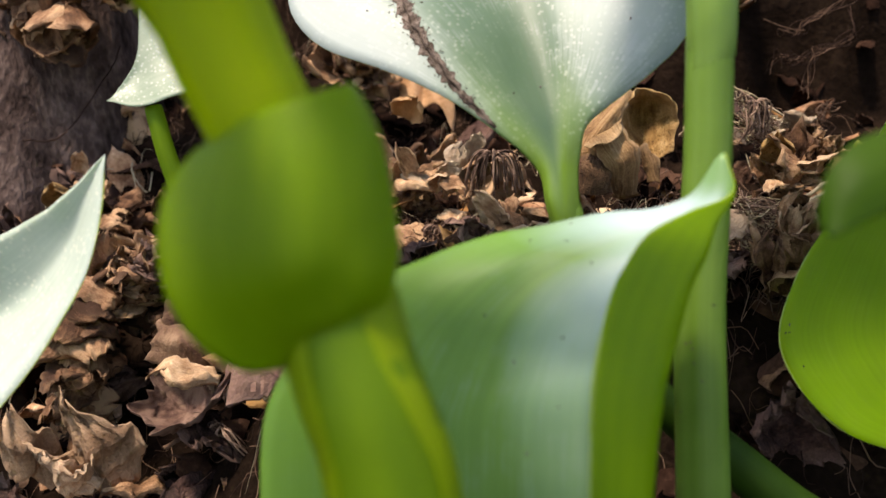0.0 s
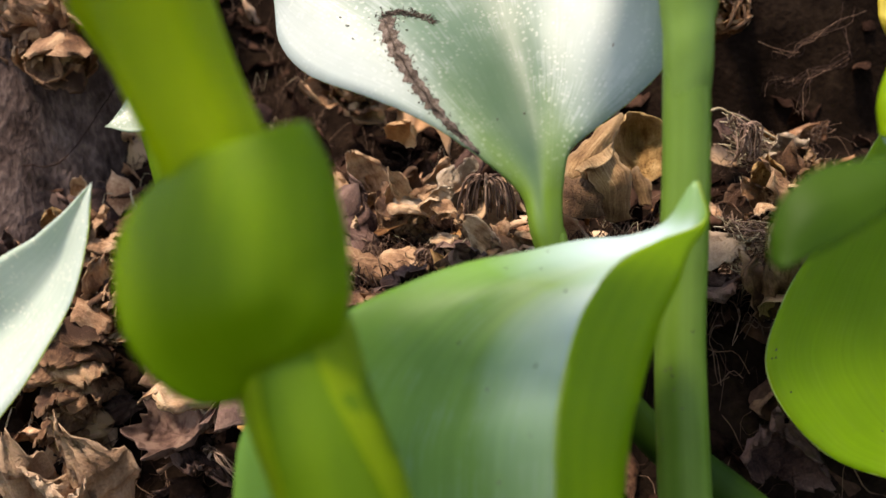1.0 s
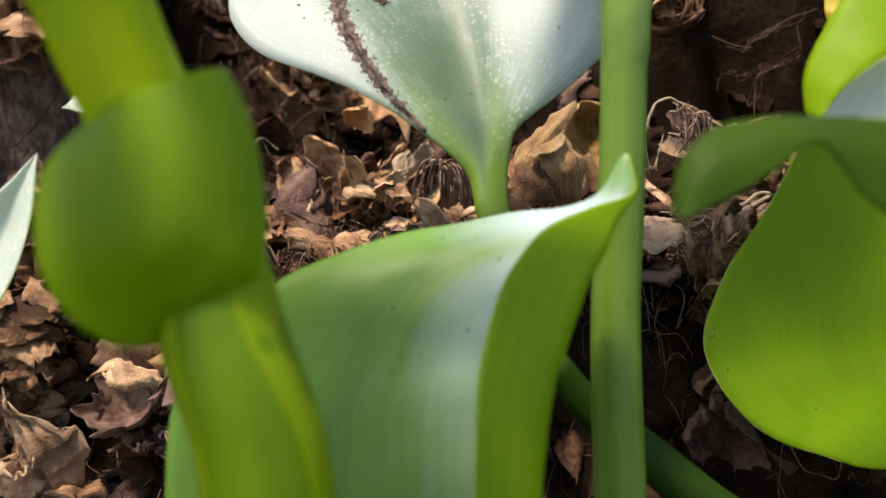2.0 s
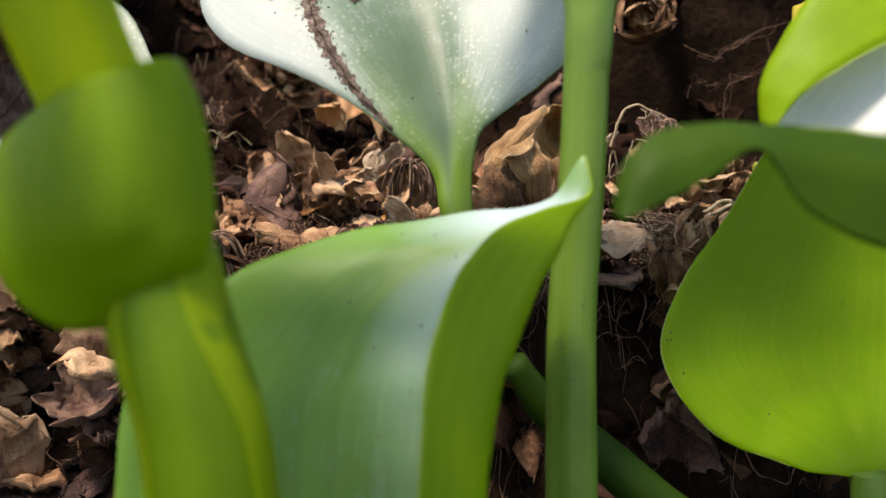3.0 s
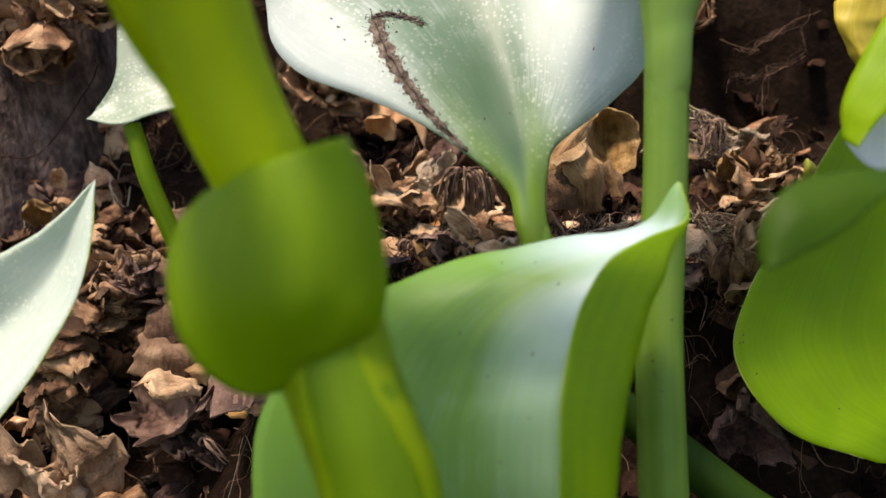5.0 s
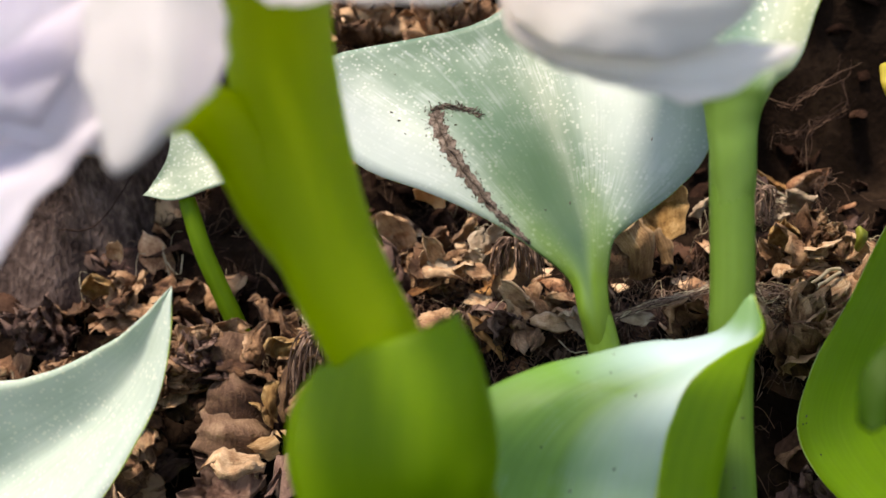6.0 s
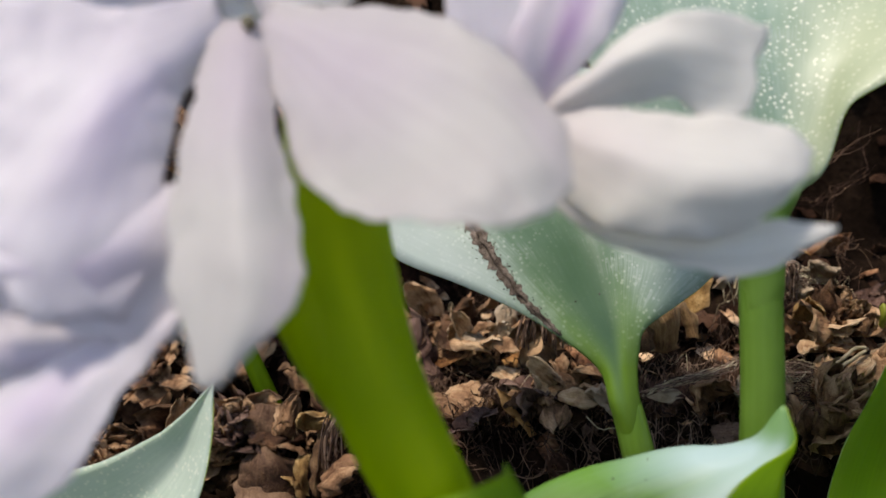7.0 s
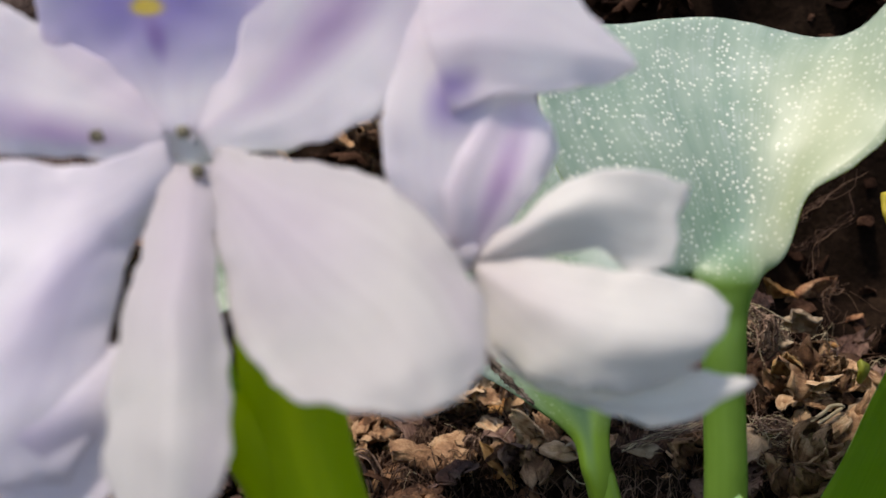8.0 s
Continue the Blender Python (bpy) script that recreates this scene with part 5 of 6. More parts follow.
for guides, material, seed in (([
        [(0.343, 1.650, 0.182), (0.337, 1.660, 0.230), (0.341, 1.650, 0.264), (0.355, 1.630, 0.283)],
        [(0.386, 1.660, 0.172), (0.388, 1.710, 0.232), (0.387, 1.710, 0.278), (0.380, 1.660, 0.302)],
        [(0.426, 1.640, 0.182), (0.441, 1.650, 0.231), (0.434, 1.640, 0.271), (0.406, 1.635, 0.295)]], PAPER_GOLD, 1.0), ([
        [(0.242, 1.660, 0.157), (0.237, 1.660, 0.189), (0.256, 1.660, 0.225), (0.296, 1.650, 0.263), (0.344, 1.640, 0.294)],
        [(0.279, 1.630, 0.143), (0.273, 1.610, 0.178), (0.282, 1.610, 0.215), (0.312, 1.620, 0.254), (0.349, 1.635, 0.296)],
        [(0.333, 1.640, 0.139), (0.332, 1.630, 0.185), (0.326, 1.625, 0.224), (0.335, 1.630, 0.258), (0.356, 1.640, 0.293)]], PAPER_FAWN, 2.0), ([
        [(0.322, 1.640, 0.098), (0.293, 1.600, 0.157), (0.268, 1.600, 0.183), (0.257, 1.590, 0.190), (0.267, 1.575, 0.180)],
        [(0.343, 1.635, 0.092), (0.319, 1.580, 0.161), (0.299, 1.585, 0.198), (0.293, 1.575, 0.208), (0.299, 1.560, 0.192)],
        [(0.372, 1.640, 0.098), (0.361, 1.595, 0.173), (0.343, 1.595, 0.211), (0.330, 1.590, 0.236), (0.330, 1.580, 0.222)]], PAPER_FAWN, 3.0), ([
        [(0.234, 1.630, 0.116), (0.231, 1.640, 0.152), (0.240, 1.645, 0.183)],
        [(0.271, 1.600, 0.099), (0.267, 1.585, 0.140), (0.264, 1.610, 0.181)],
        [(0.313, 1.610, 0.111), (0.306, 1.600, 0.134), (0.297, 1.615, 0.176)]], PAPER_RUSSET, 4.0), ([
        [(0.378, 1.620, 0.124), (0.368, 1.615, 0.161), (0.366, 1.610, 0.184)],
        [(0.390, 1.600, 0.129), (0.379, 1.600, 0.164), (0.372, 1.600, 0.192)],
        [(0.406, 1.610, 0.124), (0.397, 1.610, 0.161), (0.386, 1.605, 0.187)]], PAPER_FAWN, 5.0)):
    part("scale", sheet(guides, 40, 34, 0.0005, 0.0018, seed, 0.5, 0.0016), [material, material], clump)


def bare(x, y):
    """Where the bank is bare dark soil and roots."""
    return x > 0.07 and (y > 0.345 or y < 0.285) or x > -0.12 and y > 0.385


rng = random.Random(7)
LARGE, CHIP = ("large dry curled husk standing out of the litter", "large husks in the litter"), ("small pale curled husk chip in the litter", "pale chips in the litter")
# Husks that stand out of the heap: place, size, lean, turn, roll, mesh, what they are.
for q, size, lean, turn, roll, mesh, (label, group) in (
        ((-0.080, 1.79, 0.284), 0.017, 5, -15, 25, ORANGES[0], LARGE), ((-0.012, 1.69, 0.155), 0.013, -20, -30, 70, CREAM[0], CHIP), ((0.016, 1.66, 0.118), 0.013, 10, 20, -20, TANS[2], CHIP), ((0.046, 1.71, 0.19), 0.011, -10, 40, 20, CREAM[1], CHIP),
        ((0.03, 1.68, 0.16), 0.013, 20, 10, 60, TANS[4], CHIP), ((-0.03, 1.64, 0.06), 0.017, 70, -60, 10, TANS[0], CHIP), ((0.00, 1.66, 0.085), 0.014, 60, 30, 0, TANS[1], CHIP),
        ((0.062, 1.56, 0.015), 0.017, 15, 25, -30, PLUM[0], LARGE), ((0.088, 1.555, 0.025), 0.013, 25, -30, 20, BROWN[1], LARGE), ((0.115, 1.55, 0.02), 0.021, 35, -50, 35, TANS[3], LARGE), ((0.17, 1.54, 0.05), 0.018, 30, -35, 60, CREAM[2], CHIP),
        ((0.462, 1.69, 0.235), 0.011, 10, 20, 15, CREAM[3], CHIP),
        ((0.265, 1.5, 0.05), 0.013, 75, 70, 10, CREAM[0], CHIP), ((0.585, 1.545, 0.165), 0.014, 8, -5, 4, OCHRE[1], LARGE), ((0.645, 1.55, 0.145), 0.012, 15, 30, -20, BROAD[1], LARGE),
        ((0.70, 1.58, 0.17), 0.016, 75, 70, 0, BROWN[3], LARGE), ((0.67, 1.56, 0.15), 0.015, 72, -70, 10, BROWN[5], LARGE), ((0.53, 1.47, 0.075), 0.024, 70, -80, 10, CREAM[1], LARGE), ((0.60, 1.46, 0.085), 0.018, 72, 70, 0, TANS[6], LARGE),
        ((0.54, 1.42, -0.055), 0.020, 12, 20, 25, TANS[7], LARGE), ((0.575, 1.42, -0.06), 0.022, 5, -20, -20, BROAD[2], LARGE), ((0.515, 1.4, -0.205), 0.017, 20, 40, 20, BROWN[6], LARGE), ((0.535, 1.37, -0.30), 0.026, 8, -10, 10, PLUM[1], LARGE),
        ((0.635, 1.76, 0.325), 0.019, 70, -60, 10, PLUM[2], LARGE), ((0.60, 1.62, 0.22), 0.012, 30, -20, 30, CREAM[3], CHIP), ((0.555, 1.63, 0.235), 0.012, 60, 50, 0, CREAM[2], CHIP),
        ((-0.80, 1.85, 0.10), 0.016, 10, 10, 0, OCHRE[2], LARGE), ((-0.795, 1.9, 0.18), 0.013, 0, -20, 30, TANS[1], LARGE), ((-0.61, 1.82, 0.085), 0.015, 0, 30, 40, BROWN[7], LARGE), ((-0.73, 1.86, 0.13), 0.015, 30, -40, 30, BROAD[3], LARGE), ((-0.68, 1.83, 0.09), 0.014, 50, 30, 0, BROWN[0], LARGE),
        ((-0.43, 1.6, -0.235), 0.015, 30, -40, 40, CREAM[0], CHIP), ((-0.45, 1.63, -0.30), 0.024, 65, 30, 0, PLUM[3], LARGE), ((-0.52, 1.62, -0.42), 0.022, 60, -50, 10, TANS[2], LARGE), ((-0.39, 1.6, -0.40), 0.02, 70, 40, 0, BROWN[2], LARGE),
        ((-0.302, 1.66, 0.035), 0.015, 35, -35, 10, CREAM[1], CHIP), ((-0.375, 1.63, -0.015), 0.014, 10, 30, -10, OCHRE[0], LARGE), ((-0.40, 1.61, -0.14), 0.014, 10, -40, 20, OCHRE[3], LARGE), ((-0.345, 1.58, -0.15), 0.030, 12, 55, 10, BROAD[4], LARGE), ((-0.40, 1.54, -0.20), 0.022, 55, -60, 10, TANS[4], LARGE),
        ((-0.19, 1.78, 0.02), 0.020, 30, 40, 20, TANS[5], LARGE), ((-0.26, 1.72, 0.02), 0.020, 40, -30, 0, BROAD[5], LARGE), ((-0.08, 1.82, 0.13), 0.020, 5, 10, 10, BROAD[1], LARGE), ((-0.12, 1.85, 0.19), 0.022, 5, -20, -15, TANS[0], LARGE), ((-0.03, 1.8, 0.19), 0.016, 15, 30, 20, BROWN[5], LARGE),
        ((0.66, 1.62, 0.185), 0.020, 60, 50, 0, TANS[3], LARGE), ((0.67, 1.75, 0.25), 0.020, 25, -20, 30, CREAM[2], LARGE), ((0.66, 1.5, 0.09), 0.020, 40, 60, 20, CREAM[3], CHIP)):
    scrap("husk", mesh, lying(pt(*q) - Vector((0, 0, 0.003)), size, lean, turn, roll), label, "husk", group)
for q, size, lean, turn, roll, k in (((-0.743, 1.57, -0.432), 0.029, -12, 188, -6, 0), ((-0.608, 1.58, -0.448), 0.037, -10, 176, 3, 2), ((-0.629, 1.55, -0.449), 0.026, -35, 150, 50, 3), ((-0.665, 1.55, -0.448), 0.022, -30, 200, -20, 4), ((-0.859, 1.57, -0.424), 0.03, -10, 190, 0, 5)):
    scrap("husk", BUFFS[k], lying(pt(*q), size, lean, turn, roll), "pale buff crumpled husk with a pointed tip", "husk", "pale pointed husks in the litter")
for q, size, lean, turn in (((-0.47, 1.6, -0.30), 0.0125, 30, -15), ((-0.33, 1.66, -0.25), 0.013, 40, 20)):
    scrap("calyx", CALYX, lying(pt(*q), size, lean, turn), "dark brown dry cup-shaped calyx with a torn rim", "calyx", "dry calyxes in the litter")

# Heaps of chips: plan place, spread, count, kinds.
for q, spread, count, meshes in (((0.0, 1.69, 0.125), 0.045, 16, TANS + CREAM[:2] + BROAD[:2]), ((0.10, 1.58, 0.03), 0.045, 14, TANS + BROWN[:4]), ((0.62, 1.54, 0.12), 0.055, 18, TANS + BROAD[:3] + CREAM[:1]),
                                 ((0.60, 1.45, 0.03), 0.05, 12, TANS + BROWN[:3]), ((-0.72, 1.80, 0.06), 0.07, 14, BROAD + TANS[:3]), ((-0.19, 1.76, 0.02), 0.07, 16, TANS + BROAD), ((-0.09, 1.86, 0.15), 0.07, 14, TANS + BROAD), ((-0.36, 1.64, -0.06), 0.06, 14, TANS[:4] + BROAD)):
    for k in range(count):
        place = pt(q[0] + rng.gauss(0, spread), q[1] + rng.gauss(0, 0.03), q[2] + rng.gauss(0, 0.3 * spread))
        scrap("husk", rng.choice(meshes), lying(place, rng.uniform(0.009, 0.018), rng.uniform(-10, 80), rng.uniform(-180, 180), rng.uniform(-50, 50)), "small pale curled husk chip in the litter", "husk", "pale chips in the litter")

# Single husks over the slope behind the plants.
for k in range(185):
    x, y = rng.uniform(-0.27, 0.22), rng.uniform(0.25, 0.50)
    if bare(x, y) and rng.random() < 0.85:
        continue
    size = rng.uniform(0.016, 0.034)
    scrap("husk", rng.choice(PLUM + PLUM + PLUM + BROAD[:2] if x < -0.05 and y < 0.34 else BROWN + BROAD + BROWN + PLUM + PLUM + TANS[:4]), lying(on_soil(x, y, 0.001), size, rng.uniform(10, 85), rng.uniform(-180, 180), rng.uniform(-40, 40), rng.uniform(0.8, 1.2)),
          "dry curled brown husk lying in the litter", "husk", "loose husks in the litter")

# The rest of the litter, too dense to count.
def scatter(name, count, meshes, sizes, area, label, seed, sink=0.003):
    rnd = random.Random(seed)
    pieces = []
    data = [([v.co.copy() for v in mesh.vertices], [tuple(p.vertices) for p in mesh.polygons]) for mesh in meshes]
    for _ in range(count):
        x, y = rnd.uniform(area[0], area[1]), rnd.uniform(area[2], area[3])
        if name != "dark_litter" and bare(x, y) and rnd.random() < 0.9:
            continue
        m = lying(on_soil(x, y, sink), rnd.uniform(*sizes), rnd.uniform(0, 95), rnd.uniform(-180, 180), rnd.uniform(-60, 60), rnd.uniform(0.8, 1.3))
        v, f = data[rnd.randrange(len(data))]
        pieces.append(([m @ q for q in v], f))
    return tagged(joined(name, pieces, meshes[0].materials[0]), label, "litter", kind="stuff")


def litter_kinds(seed, count, material, **shape):
    return [paper_mesh("litter_piece", scale_data(seed + k, n=7, m=8, **shape), material) for k in range(count)]


low_husks = litter_kinds(400, 10, HUSK, width=0.45, cup=1.2, bend=1.0, crumple=0.12)
rust_husks = litter_kinds(420, 6, RUST, width=0.4, cup=1.2, bend=1.0, crumple=0.12)
dark_husks = litter_kinds(440, 6, DARK, width=0.45, cup=1.2, bend=1.1, crumple=0.16, torn=0.3)
scatter("dry_litter", 1150, low_husks, (0.008, 0.028), (-0.42, 0.36, 0.18, 0.62), "dense brown litter of dry curled leaf scraps", 21)
scatter("rusty_litter", 220, rust_husks, (0.010, 0.028), (-0.42, 0.36, 0.2, 0.6), "rust-brown dry leaf scraps in the litter", 22)
scatter("dark_litter", 3200, dark_husks, (0.010, 0.030), (-0.42, 0.36, 0.15, 0.65), "dark rotting leaf scraps on the soil", 23, 0.006)


def fibres(name, count, area, length, radius, material, label, seed, lift=0.006):
    rnd = random.Random(seed)
    pieces = []
    for k in range(count):
        x, y = rnd.uniform(area[0], area[1]), rnd.uniform(area[2], area[3])
        a, long = rnd.uniform(0, 2 * math.pi), rnd.uniform(*length)
        if x > 0.05 and y > 0.37:
            continue
        points = []
        for i in range(7):
            a += rnd.uniform(-1.3, 1.3)
            x, y = x + long / 6 * math.cos(a), y + long / 6 * math.sin(a)
            points.append(on_soil(x, y) + Vector((0, 0, rnd.uniform(0.0, 2.6 * lift))))
        r = rnd.uniform(*radius)
        pieces.append(strand(points, r, r * 0.5, 16, 4))
    return tagged(joined(name, pieces, material), label, "fibres", kind="stuff")


fibres("root_fibres", 2600, (-0.36, 0.28, 0.22, 0.56), (0.010, 0.045), (0.00010, 0.0003), FIBRE, "tangled thin brown root fibres over the litter", 31, 0.0032)
fibres("pale_fibres", 110, (-0.2, 0.24, 0.25, 0.5), (0.012, 0.04), (0.00012, 0.0003), PALE, "thin pale straw fibres over the litter", 32, 0.006)


fibres("fibre_mat", 260, (-0.04, 0.06, 0.275, 0.32), (0.012, 0.035), (0.0002, 0.00045), FIBRE, "mat of brown root fibres on a ledge of soil", 33, 0.004)
fibres("fibre_mat", 260, (0.05, 0.14, 0.27, 0.32), (0.010, 0.03), (0.0001, 0.00028), TUFT, "mat of tangled brown root fibres on a ledge of soil", 34, 0.005)

# A clump of broad dark scales with ochre chips, and the root hairs that hang down its side.
dark_clump = thing("seed_head", pt(-0.431, 1.600, -0.219), "clump of broad dark brown scales with ochre torn chips", "seed head", "dead crowns in the litter")
for guides, material, seed in (([
        [(-0.540, 1.640, -0.140), (-0.524, 1.630, -0.099), (-0.501, 1.630, -0.069)],
        [(-0.472, 1.600, -0.164), (-0.464, 1.580, -0.101), (-0.468, 1.620, -0.063)],
        [(-0.418, 1.620, -0.170), (-0.418, 1.610, -0.118), (-0.447, 1.640, -0.080)],
        [(-0.397, 1.660, -0.169), (-0.399, 1.650, -0.126), (-0.425, 1.670, -0.099)]], PAPER_UMBER, 11.0), ([
        [(-0.549, 1.600, -0.206), (-0.529, 1.590, -0.160), (-0.525, 1.610, -0.130)],
        [(-0.479, 1.570, -0.220), (-0.469, 1.550, -0.167), (-0.483, 1.600, -0.134)],
        [(-0.418, 1.580, -0.219), (-0.410, 1.570, -0.178), (-0.431, 1.610, -0.145)],
        [(-0.390, 1.620, -0.221), (-0.386, 1.620, -0.191), (-0.402, 1.640, -0.175)]], PAPER_UMBER, 12.0), ([
        [(-0.567, 1.690, -0.035), (-0.564, 1.700, -0.005), (-0.539, 1.710, 0.008)],
        [(-0.499, 1.660, -0.054), (-0.493, 1.660, -0.013), (-0.490, 1.700, 0.011)],
        [(-0.424, 1.670, -0.078), (-0.418, 1.670, -0.037), (-0.445, 1.710, 0.000)]], PAPER_UMBER, 13.0), ([
        [(-0.448, 1.575, -0.195), (-0.411, 1.570, -0.186), (-0.368, 1.580, -0.167)],
        [(-0.429, 1.560, -0.207), (-0.397, 1.545, -0.197), (-0.356, 1.560, -0.178)],
        [(-0.417, 1.575, -0.230), (-0.381, 1.560, -0.225), (-0.349, 1.580, -0.202)]], PAPER_FAWN, 14.0), ([
        [(-0.378, 1.600, -0.162), (-0.372, 1.595, -0.112), (-0.365, 1.600, -0.069), (-0.355, 1.620, -0.037)],
        [(-0.363, 1.580, -0.163), (-0.358, 1.575, -0.108), (-0.352, 1.585, -0.066), (-0.344, 1.610, -0.036)],
        [(-0.355, 1.600, -0.162), (-0.349, 1.595, -0.112), (-0.343, 1.600, -0.074), (-0.335, 1.620, -0.043)]], PAPER_RUSSET, 15.0),
        ([
        [(-0.400, 1.630, -0.030), (-0.389, 1.620, -0.011), (-0.379, 1.640, 0.009)],
        [(-0.363, 1.610, -0.035), (-0.356, 1.595, -0.014), (-0.355, 1.630, 0.004)],
        [(-0.323, 1.630, -0.029), (-0.319, 1.620, -0.013), (-0.331, 1.640, -0.000)]], PAPER_GOLD, 16.0), ([
        [(-0.404, 1.610, -0.109), (-0.398, 1.600, -0.090), (-0.389, 1.620, -0.081)],
        [(-0.390, 1.600, -0.151), (-0.384, 1.585, -0.110), (-0.380, 1.610, -0.082)],
        [(-0.377, 1.610, -0.164), (-0.372, 1.600, -0.118), (-0.371, 1.620, -0.086)]], PAPER_GOLD, 17.0), ([
        [(-0.351, 1.680, 0.053), (-0.338, 1.670, 0.061), (-0.313, 1.680, 0.065)],
        [(-0.332, 1.660, 0.044), (-0.309, 1.640, 0.050), (-0.286, 1.670, 0.059)],
        [(-0.302, 1.660, 0.017), (-0.281, 1.650, 0.015), (-0.272, 1.670, 0.031)]], PAPER_CREAM, 18.0), ([
        [(-0.382, 1.670, 0.008), (-0.383, 1.670, 0.034), (-0.376, 1.680, 0.048)],
        [(-0.356, 1.680, -0.004), (-0.358, 1.700, 0.020), (-0.355, 1.700, 0.045)],
        [(-0.324, 1.670, 0.001), (-0.321, 1.670, 0.027), (-0.329, 1.680, 0.047)]], PAPER_RUSSET, 19.0)):
    part("scale", sheet(guides, 30, 30, 0.0005, 0.0020, seed, 0.5, 0.0018), [material, material], dark_clump)


def root_curtain(top, foot, count, seed, label):
    """Matted root hairs hanging from a ragged upper edge."""
    rnd = random.Random(seed)
    upper, lower = spline([pt(*q) for q in top], 40), spline([pt(*q) for q in foot], 40)
    pieces = []
    for k in range(count):
        at, fall, long = rnd.randrange(40), rnd.random() ** 1.3, rnd.uniform(0.15, 0.5)
        points = []
        for i in range(6):
            v = min(1.0, fall + long * i / 5)
            other = min(39, max(0, at + rnd.randrange(-4, 5)))
            points.append(upper[other].lerp(lower[other], v) + Vector((rnd.gauss(0, 0.0007), rnd.gauss(0, 0.0016) - 0.004 * math.sin(math.pi * v), rnd.gauss(0, 0.0007))))
        r = rnd.uniform(0.00010, 0.00026)
        pieces.append(strand(points, r, 0.6 * r, 14, 4))
    return tagged(joined("hanging_roots", pieces, FIBRE), label, "roots", kind="stuff")


root_curtain([(-0.347, 1.600, -0.039), (-0.307, 1.600, -0.001), (-0.253, 1.610, -0.009)],
             [(-0.343, 1.570, -0.190), (-0.299, 1.560, -0.228), (-0.241, 1.580, -0.196)], 520, 61, "matted dark root hairs hanging down beside the broad scales")


def tuft(place, size, count, lean, turn, seed, label="drooping tuft of thin brown fibres"):
    """Fibres that spring from one knot and droop."""
    rnd = random.Random(seed)
    ob = thing("fibre_tuft", place, label, "fibre tuft", "fibre tufts in the litter")
    frame_m = Euler((radians(lean), 0, radians(turn))).to_matrix()
    for k in range(count):
        a, spread = rnd.uniform(-1.2, 1.2), rnd.uniform(0.5, 1.0)
        points = [Vector(), Vector((0.25 * math.sin(a) * spread, -0.12 * rnd.random(), 0.32 * spread)), Vector((0.62 * math.sin(a) * spread, -0.28 * rnd.random(), 0.22 * spread)),
                  Vector((0.85 * math.sin(a) * spread, -0.3 * rnd.random(), -0.35 * spread)), Vector((0.9 * math.sin(a) * spread, -0.3 * rnd.random(), -0.8 * spread))]
        v, f = strand([place + frame_m @ (q * size) for q in points], 0.0004, 0.00025, 14, 5)
        joined("fibre", [(v, f)], TUFT, ob)
    return ob


tuft(pt(*(0.096, 1.66, 0.165)), 0.016, 56, 0, 0, 1)
tuft(pt(*(-0.285, 1.58, -0.01)), 0.024, 60, 0, 20, 2)
tuft(pt(*(-0.01, 1.62, 0.03)), 0.010, 36, 0, -10, 5)
tuft(pt(*(0.557, 1.56, 0.247)), 0.013, 30, 0, 40, 3)
tuft(pt(*(-0.392, 1.57, -0.325)), 0.014, 26, 30, -40, 4)


def twig(points, r0, r1, material, label, name="twig"):
    world_points = [pt(*q) for q in points]
    ob = thing(name, world_points[0], label, name.replace("_", " "))
    tagged(joined("wood", [strand(world_points, r0, r1, 24, 8, 0.0006, r0 * 1e5)], material, ob))
    return ob


twig([(-0.52, 1.62, -0.373), (-0.46, 1.63, -0.333), (-0.387, 1.66, -0.285)], 0.0009, 0.0005, FIBRE, "thin dark twig lying across the litter")
def root_bundle(points, count, spread, label, seed, materials=None):
    """Many thin rootlets that run together."""
    rnd = random.Random(seed)
    world_points = [pt(*q) for q in points]
    ob = thing("root", world_points[0], label, "root")
    for k in range(count):
        a = rnd.uniform(0, 0.6)
        line = [v + Vector((rnd.gauss(0, spread), rnd.gauss(0, spread), rnd.gauss(0, 0.6 * spread))) for v in spline(world_points, 8)]
        first = int(a * 4)
        joined("rootlet", [strand(line[first:first + 4 + rnd.randrange(1, 5)], rnd.uniform(0.00012, 0.0003), 0.0001, 16, 4, 0.0006, k)], materials or (TUFT if k % 3 else PALE), ob)


root_bundle([(0.261, 1.5, 0.031), (0.322, 1.49, 0.053), (0.395, 1.49, 0.069), (0.442, 1.5, 0.09)], 46, 0.0011, "fibrous brown root lying on a ledge of soil", 5)
root_bundle([(0.502, 1.47, 0.06), (0.541, 1.47, 0.08), (0.572, 1.47, 0.059), (0.537, 1.46, 0.04)], 30, 0.002, "tangle of pale brown rootlets on the litter", 6)
root_bundle([(0.542, 1.6, 0.248), (0.58, 1.6, 0.232), (0.598, 1.59, 0.203)], 26, 0.0018, "tangle of pale brown rootlets on the litter", 7)
twig([(0.581, 1.44, 0.073), (0.633, 1.44, 0.108), (0.653, 1.44, 0.106), (0.597, 1.43, 0.076), (0.585, 1.43, 0.068)], 0.0007, 0.0006, PALE, "pale bent straw lying on the litter", "straw")
twig([(-0.919, 1.9, 0.237), (-0.831, 1.9, 0.249), (-0.73, 1.9, 0.387), (-0.697, 1.88, 0.44)], 0.0004, 0.0003, FIBRE, "thin curved brown root hanging in the litter")
twig([(0.473, 1.6, 0.219), (0.503, 1.6, 0.296), (0.558, 1.6, 0.288), (0.631, 1.62, 0.251)], 0.0006, 0.0004, PALE, "thin pale root looping over the litter")

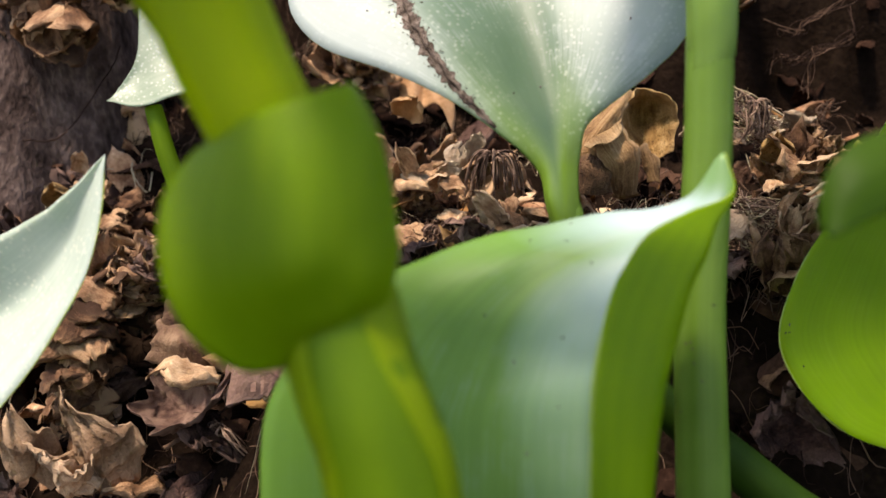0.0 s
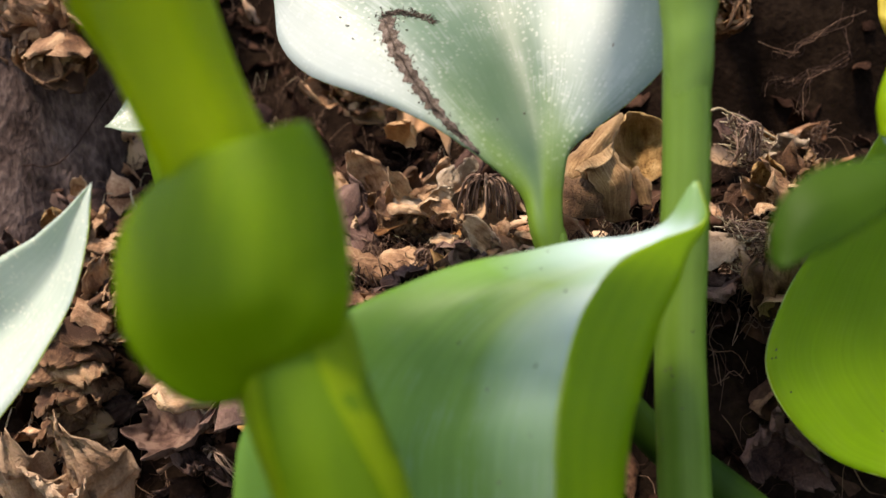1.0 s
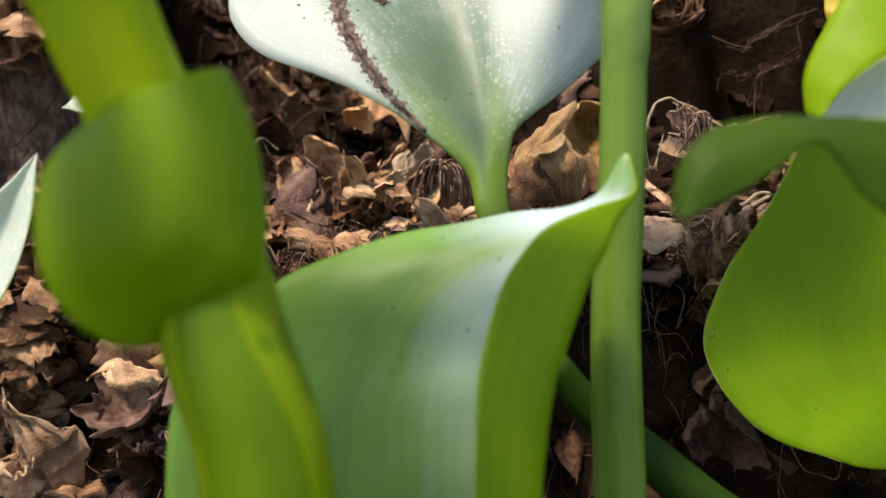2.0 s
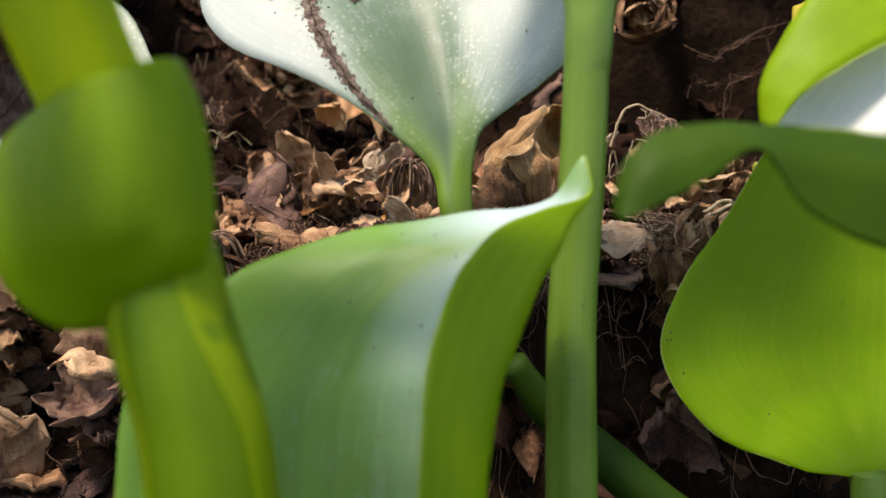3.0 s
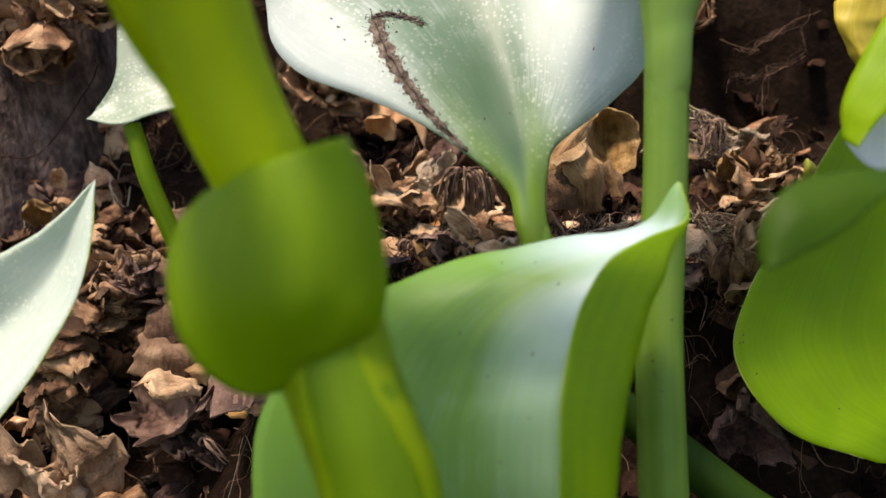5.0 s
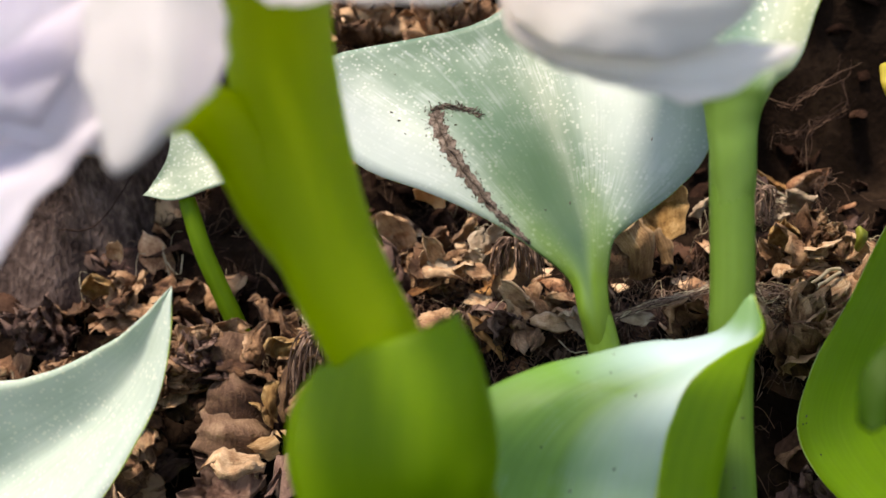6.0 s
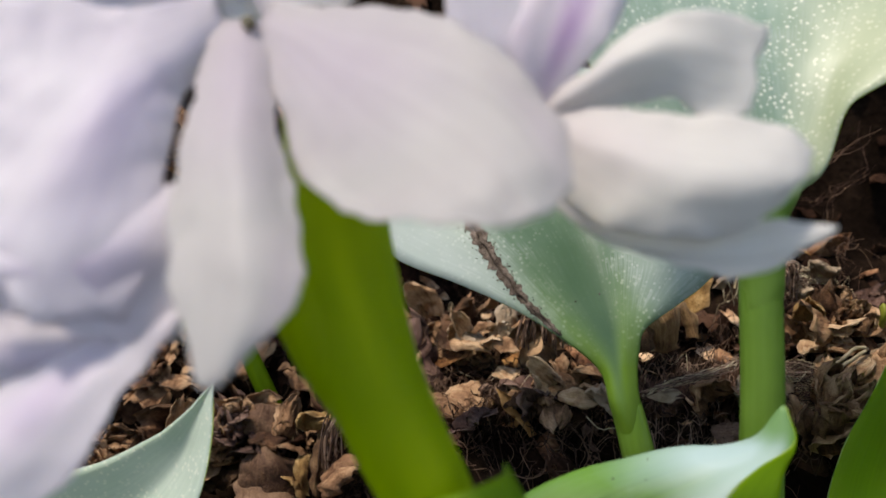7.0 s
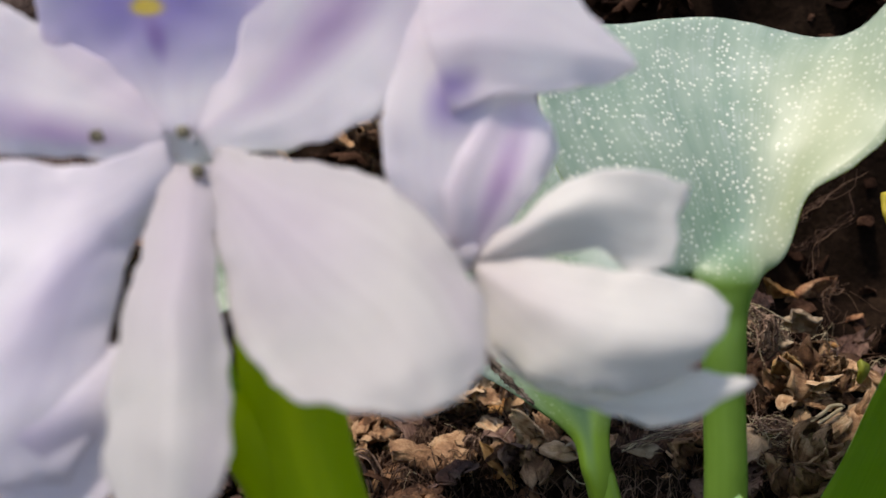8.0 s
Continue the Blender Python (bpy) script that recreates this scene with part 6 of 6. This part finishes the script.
for points, count, spread in (([(0.546, 1.6, 0.283), (0.572, 1.6, 0.261), (0.599, 1.6, 0.239), (0.619, 1.6, 0.21)], 50, 0.0022), ([(0.544, 1.6, 0.234), (0.566, 1.6, 0.21), (0.593, 1.6, 0.201), (0.61, 1.6, 0.217)], 40, 0.002), ([(0.495, 1.46, 0.084), (0.525, 1.46, 0.066), (0.555, 1.46, 0.056), (0.545, 1.46, 0.026)], 50, 0.0024), ([(0.492, 1.46, 0.036), (0.52, 1.46, 0.016), (0.545, 1.46, 0.004), (0.529, 1.46, -0.024)], 50, 0.0024)):
    root_bundle(points, count, spread, "tangle of pale brown rootlets on the litter", count)
for k, q in enumerate(((0.676, 1.56, 0.18), (0.692, 1.56, 0.164), (0.686, 1.56, 0.145), (0.714, 1.56, 0.175), (0.67, 1.56, 0.132))):
    scrap("husk", (TANS + BROWN)[2 * k], lying(pt(*q), 0.015, 80, 75 - 12 * k, 4 * k), "thin flat brown husk lying in a stack", "husk", "stacked husks in the litter")
for points in ([(0.899, 1.95, 0.542), (0.918, 1.95, 0.489), (0.907, 1.94, 0.467), (0.84, 1.92, 0.44), (0.809, 1.9, 0.426), (0.789, 1.88, 0.371), (0.768, 1.85, 0.335)],
               [(0.70, 1.9, 0.50), (0.76, 1.9, 0.47), (0.80, 1.9, 0.50), (0.86, 1.92, 0.53), (0.93, 1.95, 0.60)], [(0.80, 1.9, 0.43), (0.75, 1.88, 0.40), (0.73, 1.86, 0.42), (0.69, 1.86, 0.38)],
               [(0.84, 1.88, 0.32), (0.80, 1.86, 0.29), (0.815, 1.85, 0.25), (0.78, 1.84, 0.22)]):
    root_bundle(points, 9, 0.0022, "thin brown rootlets hanging from the dark bank", len(points), FIBRE)

# The grey-brown mass of bark behind the heap.
trunk = thing("stump", (-1.078, 2.35, 0.235), "weathered grey-brown bark of an old stump", "stump")
part("bark", tube([(-1.062, 2.25, -0.917), (-1.025, 2.2, 0.413), (-1.021, 2.2, 0.704), (-1.038, 2.25, 1.166)], [0.062, 0.06, 0.058, 0.056], 60, 60, True, 0.05, lobes=9), BARK, trunk)

# A yellowing leaf at the edge of the bed, and a dry orange bract under the cupped leaf.
yellow_leaf = thing("leaf_scrap", (0.927, 1.6, 0.311), "withered yellow leaf drooping at the edge of the litter", "leaf")
part("blade", sheet([[(0.822, 1.6, 0.50), (0.818, 1.59, 0.45), (0.838, 1.59, 0.39), (0.872, 1.6, 0.335)], [(0.87, 1.58, 0.52), (0.858, 1.57, 0.45), (0.868, 1.57, 0.38), (0.884, 1.59, 0.325)], [(0.98, 1.6, 0.52), (0.975, 1.6, 0.45), (0.958, 1.6, 0.385), (0.918, 1.6, 0.32)]], 24, 20, 0.0005, 0.0035), [YELLOW, YELLOW], yellow_leaf)
WITHERING = leaf_material("withering_green", (0.20, 0.22, 0.02), (0.36, 0.38, 0.05), (0.4, 0.42, 0.04), 0.3, 0.55, 20)
green_scrap = thing("leaf_scrap", (0.729, 1.5, 0.113), "small ragged yellow-green scrap of leaf in the litter", "leaf")
part("blade", sheet([[(0.703, 1.5, 0.178), (0.695, 1.49, 0.161), (0.706, 1.5, 0.14)], [(0.708, 1.49, 0.182), (0.704, 1.48, 0.16), (0.713, 1.5, 0.134)], [(0.73, 1.5, 0.171), (0.723, 1.49, 0.155), (0.72, 1.5, 0.134)]], 14, 10, 0.0005, 0.003, 2), [WITHERING, WITHERING], green_scrap)
DRY_BRACT = dry_material("thin_orange_bract", [(0.30, 0.15, 0.06), (0.52, 0.30, 0.15), (0.66, 0.42, 0.24)], 60, 0.7, 0.0, 0.0008, 0.3)
dry_bract = thing("dry_bract", (-0.005, 2, 0.274), "thin smooth orange-tan dry bract with a rolled edge", "husk")
part("blade", sheet([[(-0.093, 2.05, 0.438), (-0.1, 2.03, 0.364), (-0.104, 2, 0.304)], [(-0.065, 2.03, 0.426), (-0.068, 2, 0.359), (-0.069, 1.98, 0.306)], [(-0.038, 2.04, 0.419), (-0.042, 2.02, 0.362), (-0.044, 2, 0.326)], [(-0.016, 2, 0.391), (-0.018, 1.98, 0.355), (-0.01, 1.96, 0.325)], [(0.021, 2, 0.378), (0.026, 1.98, 0.323), (0.023, 1.96, 0.262)]], 18, 24, 0.0005, 0.0008, 3), [DRY_BRACT, DRY_BRACT], dry_bract)
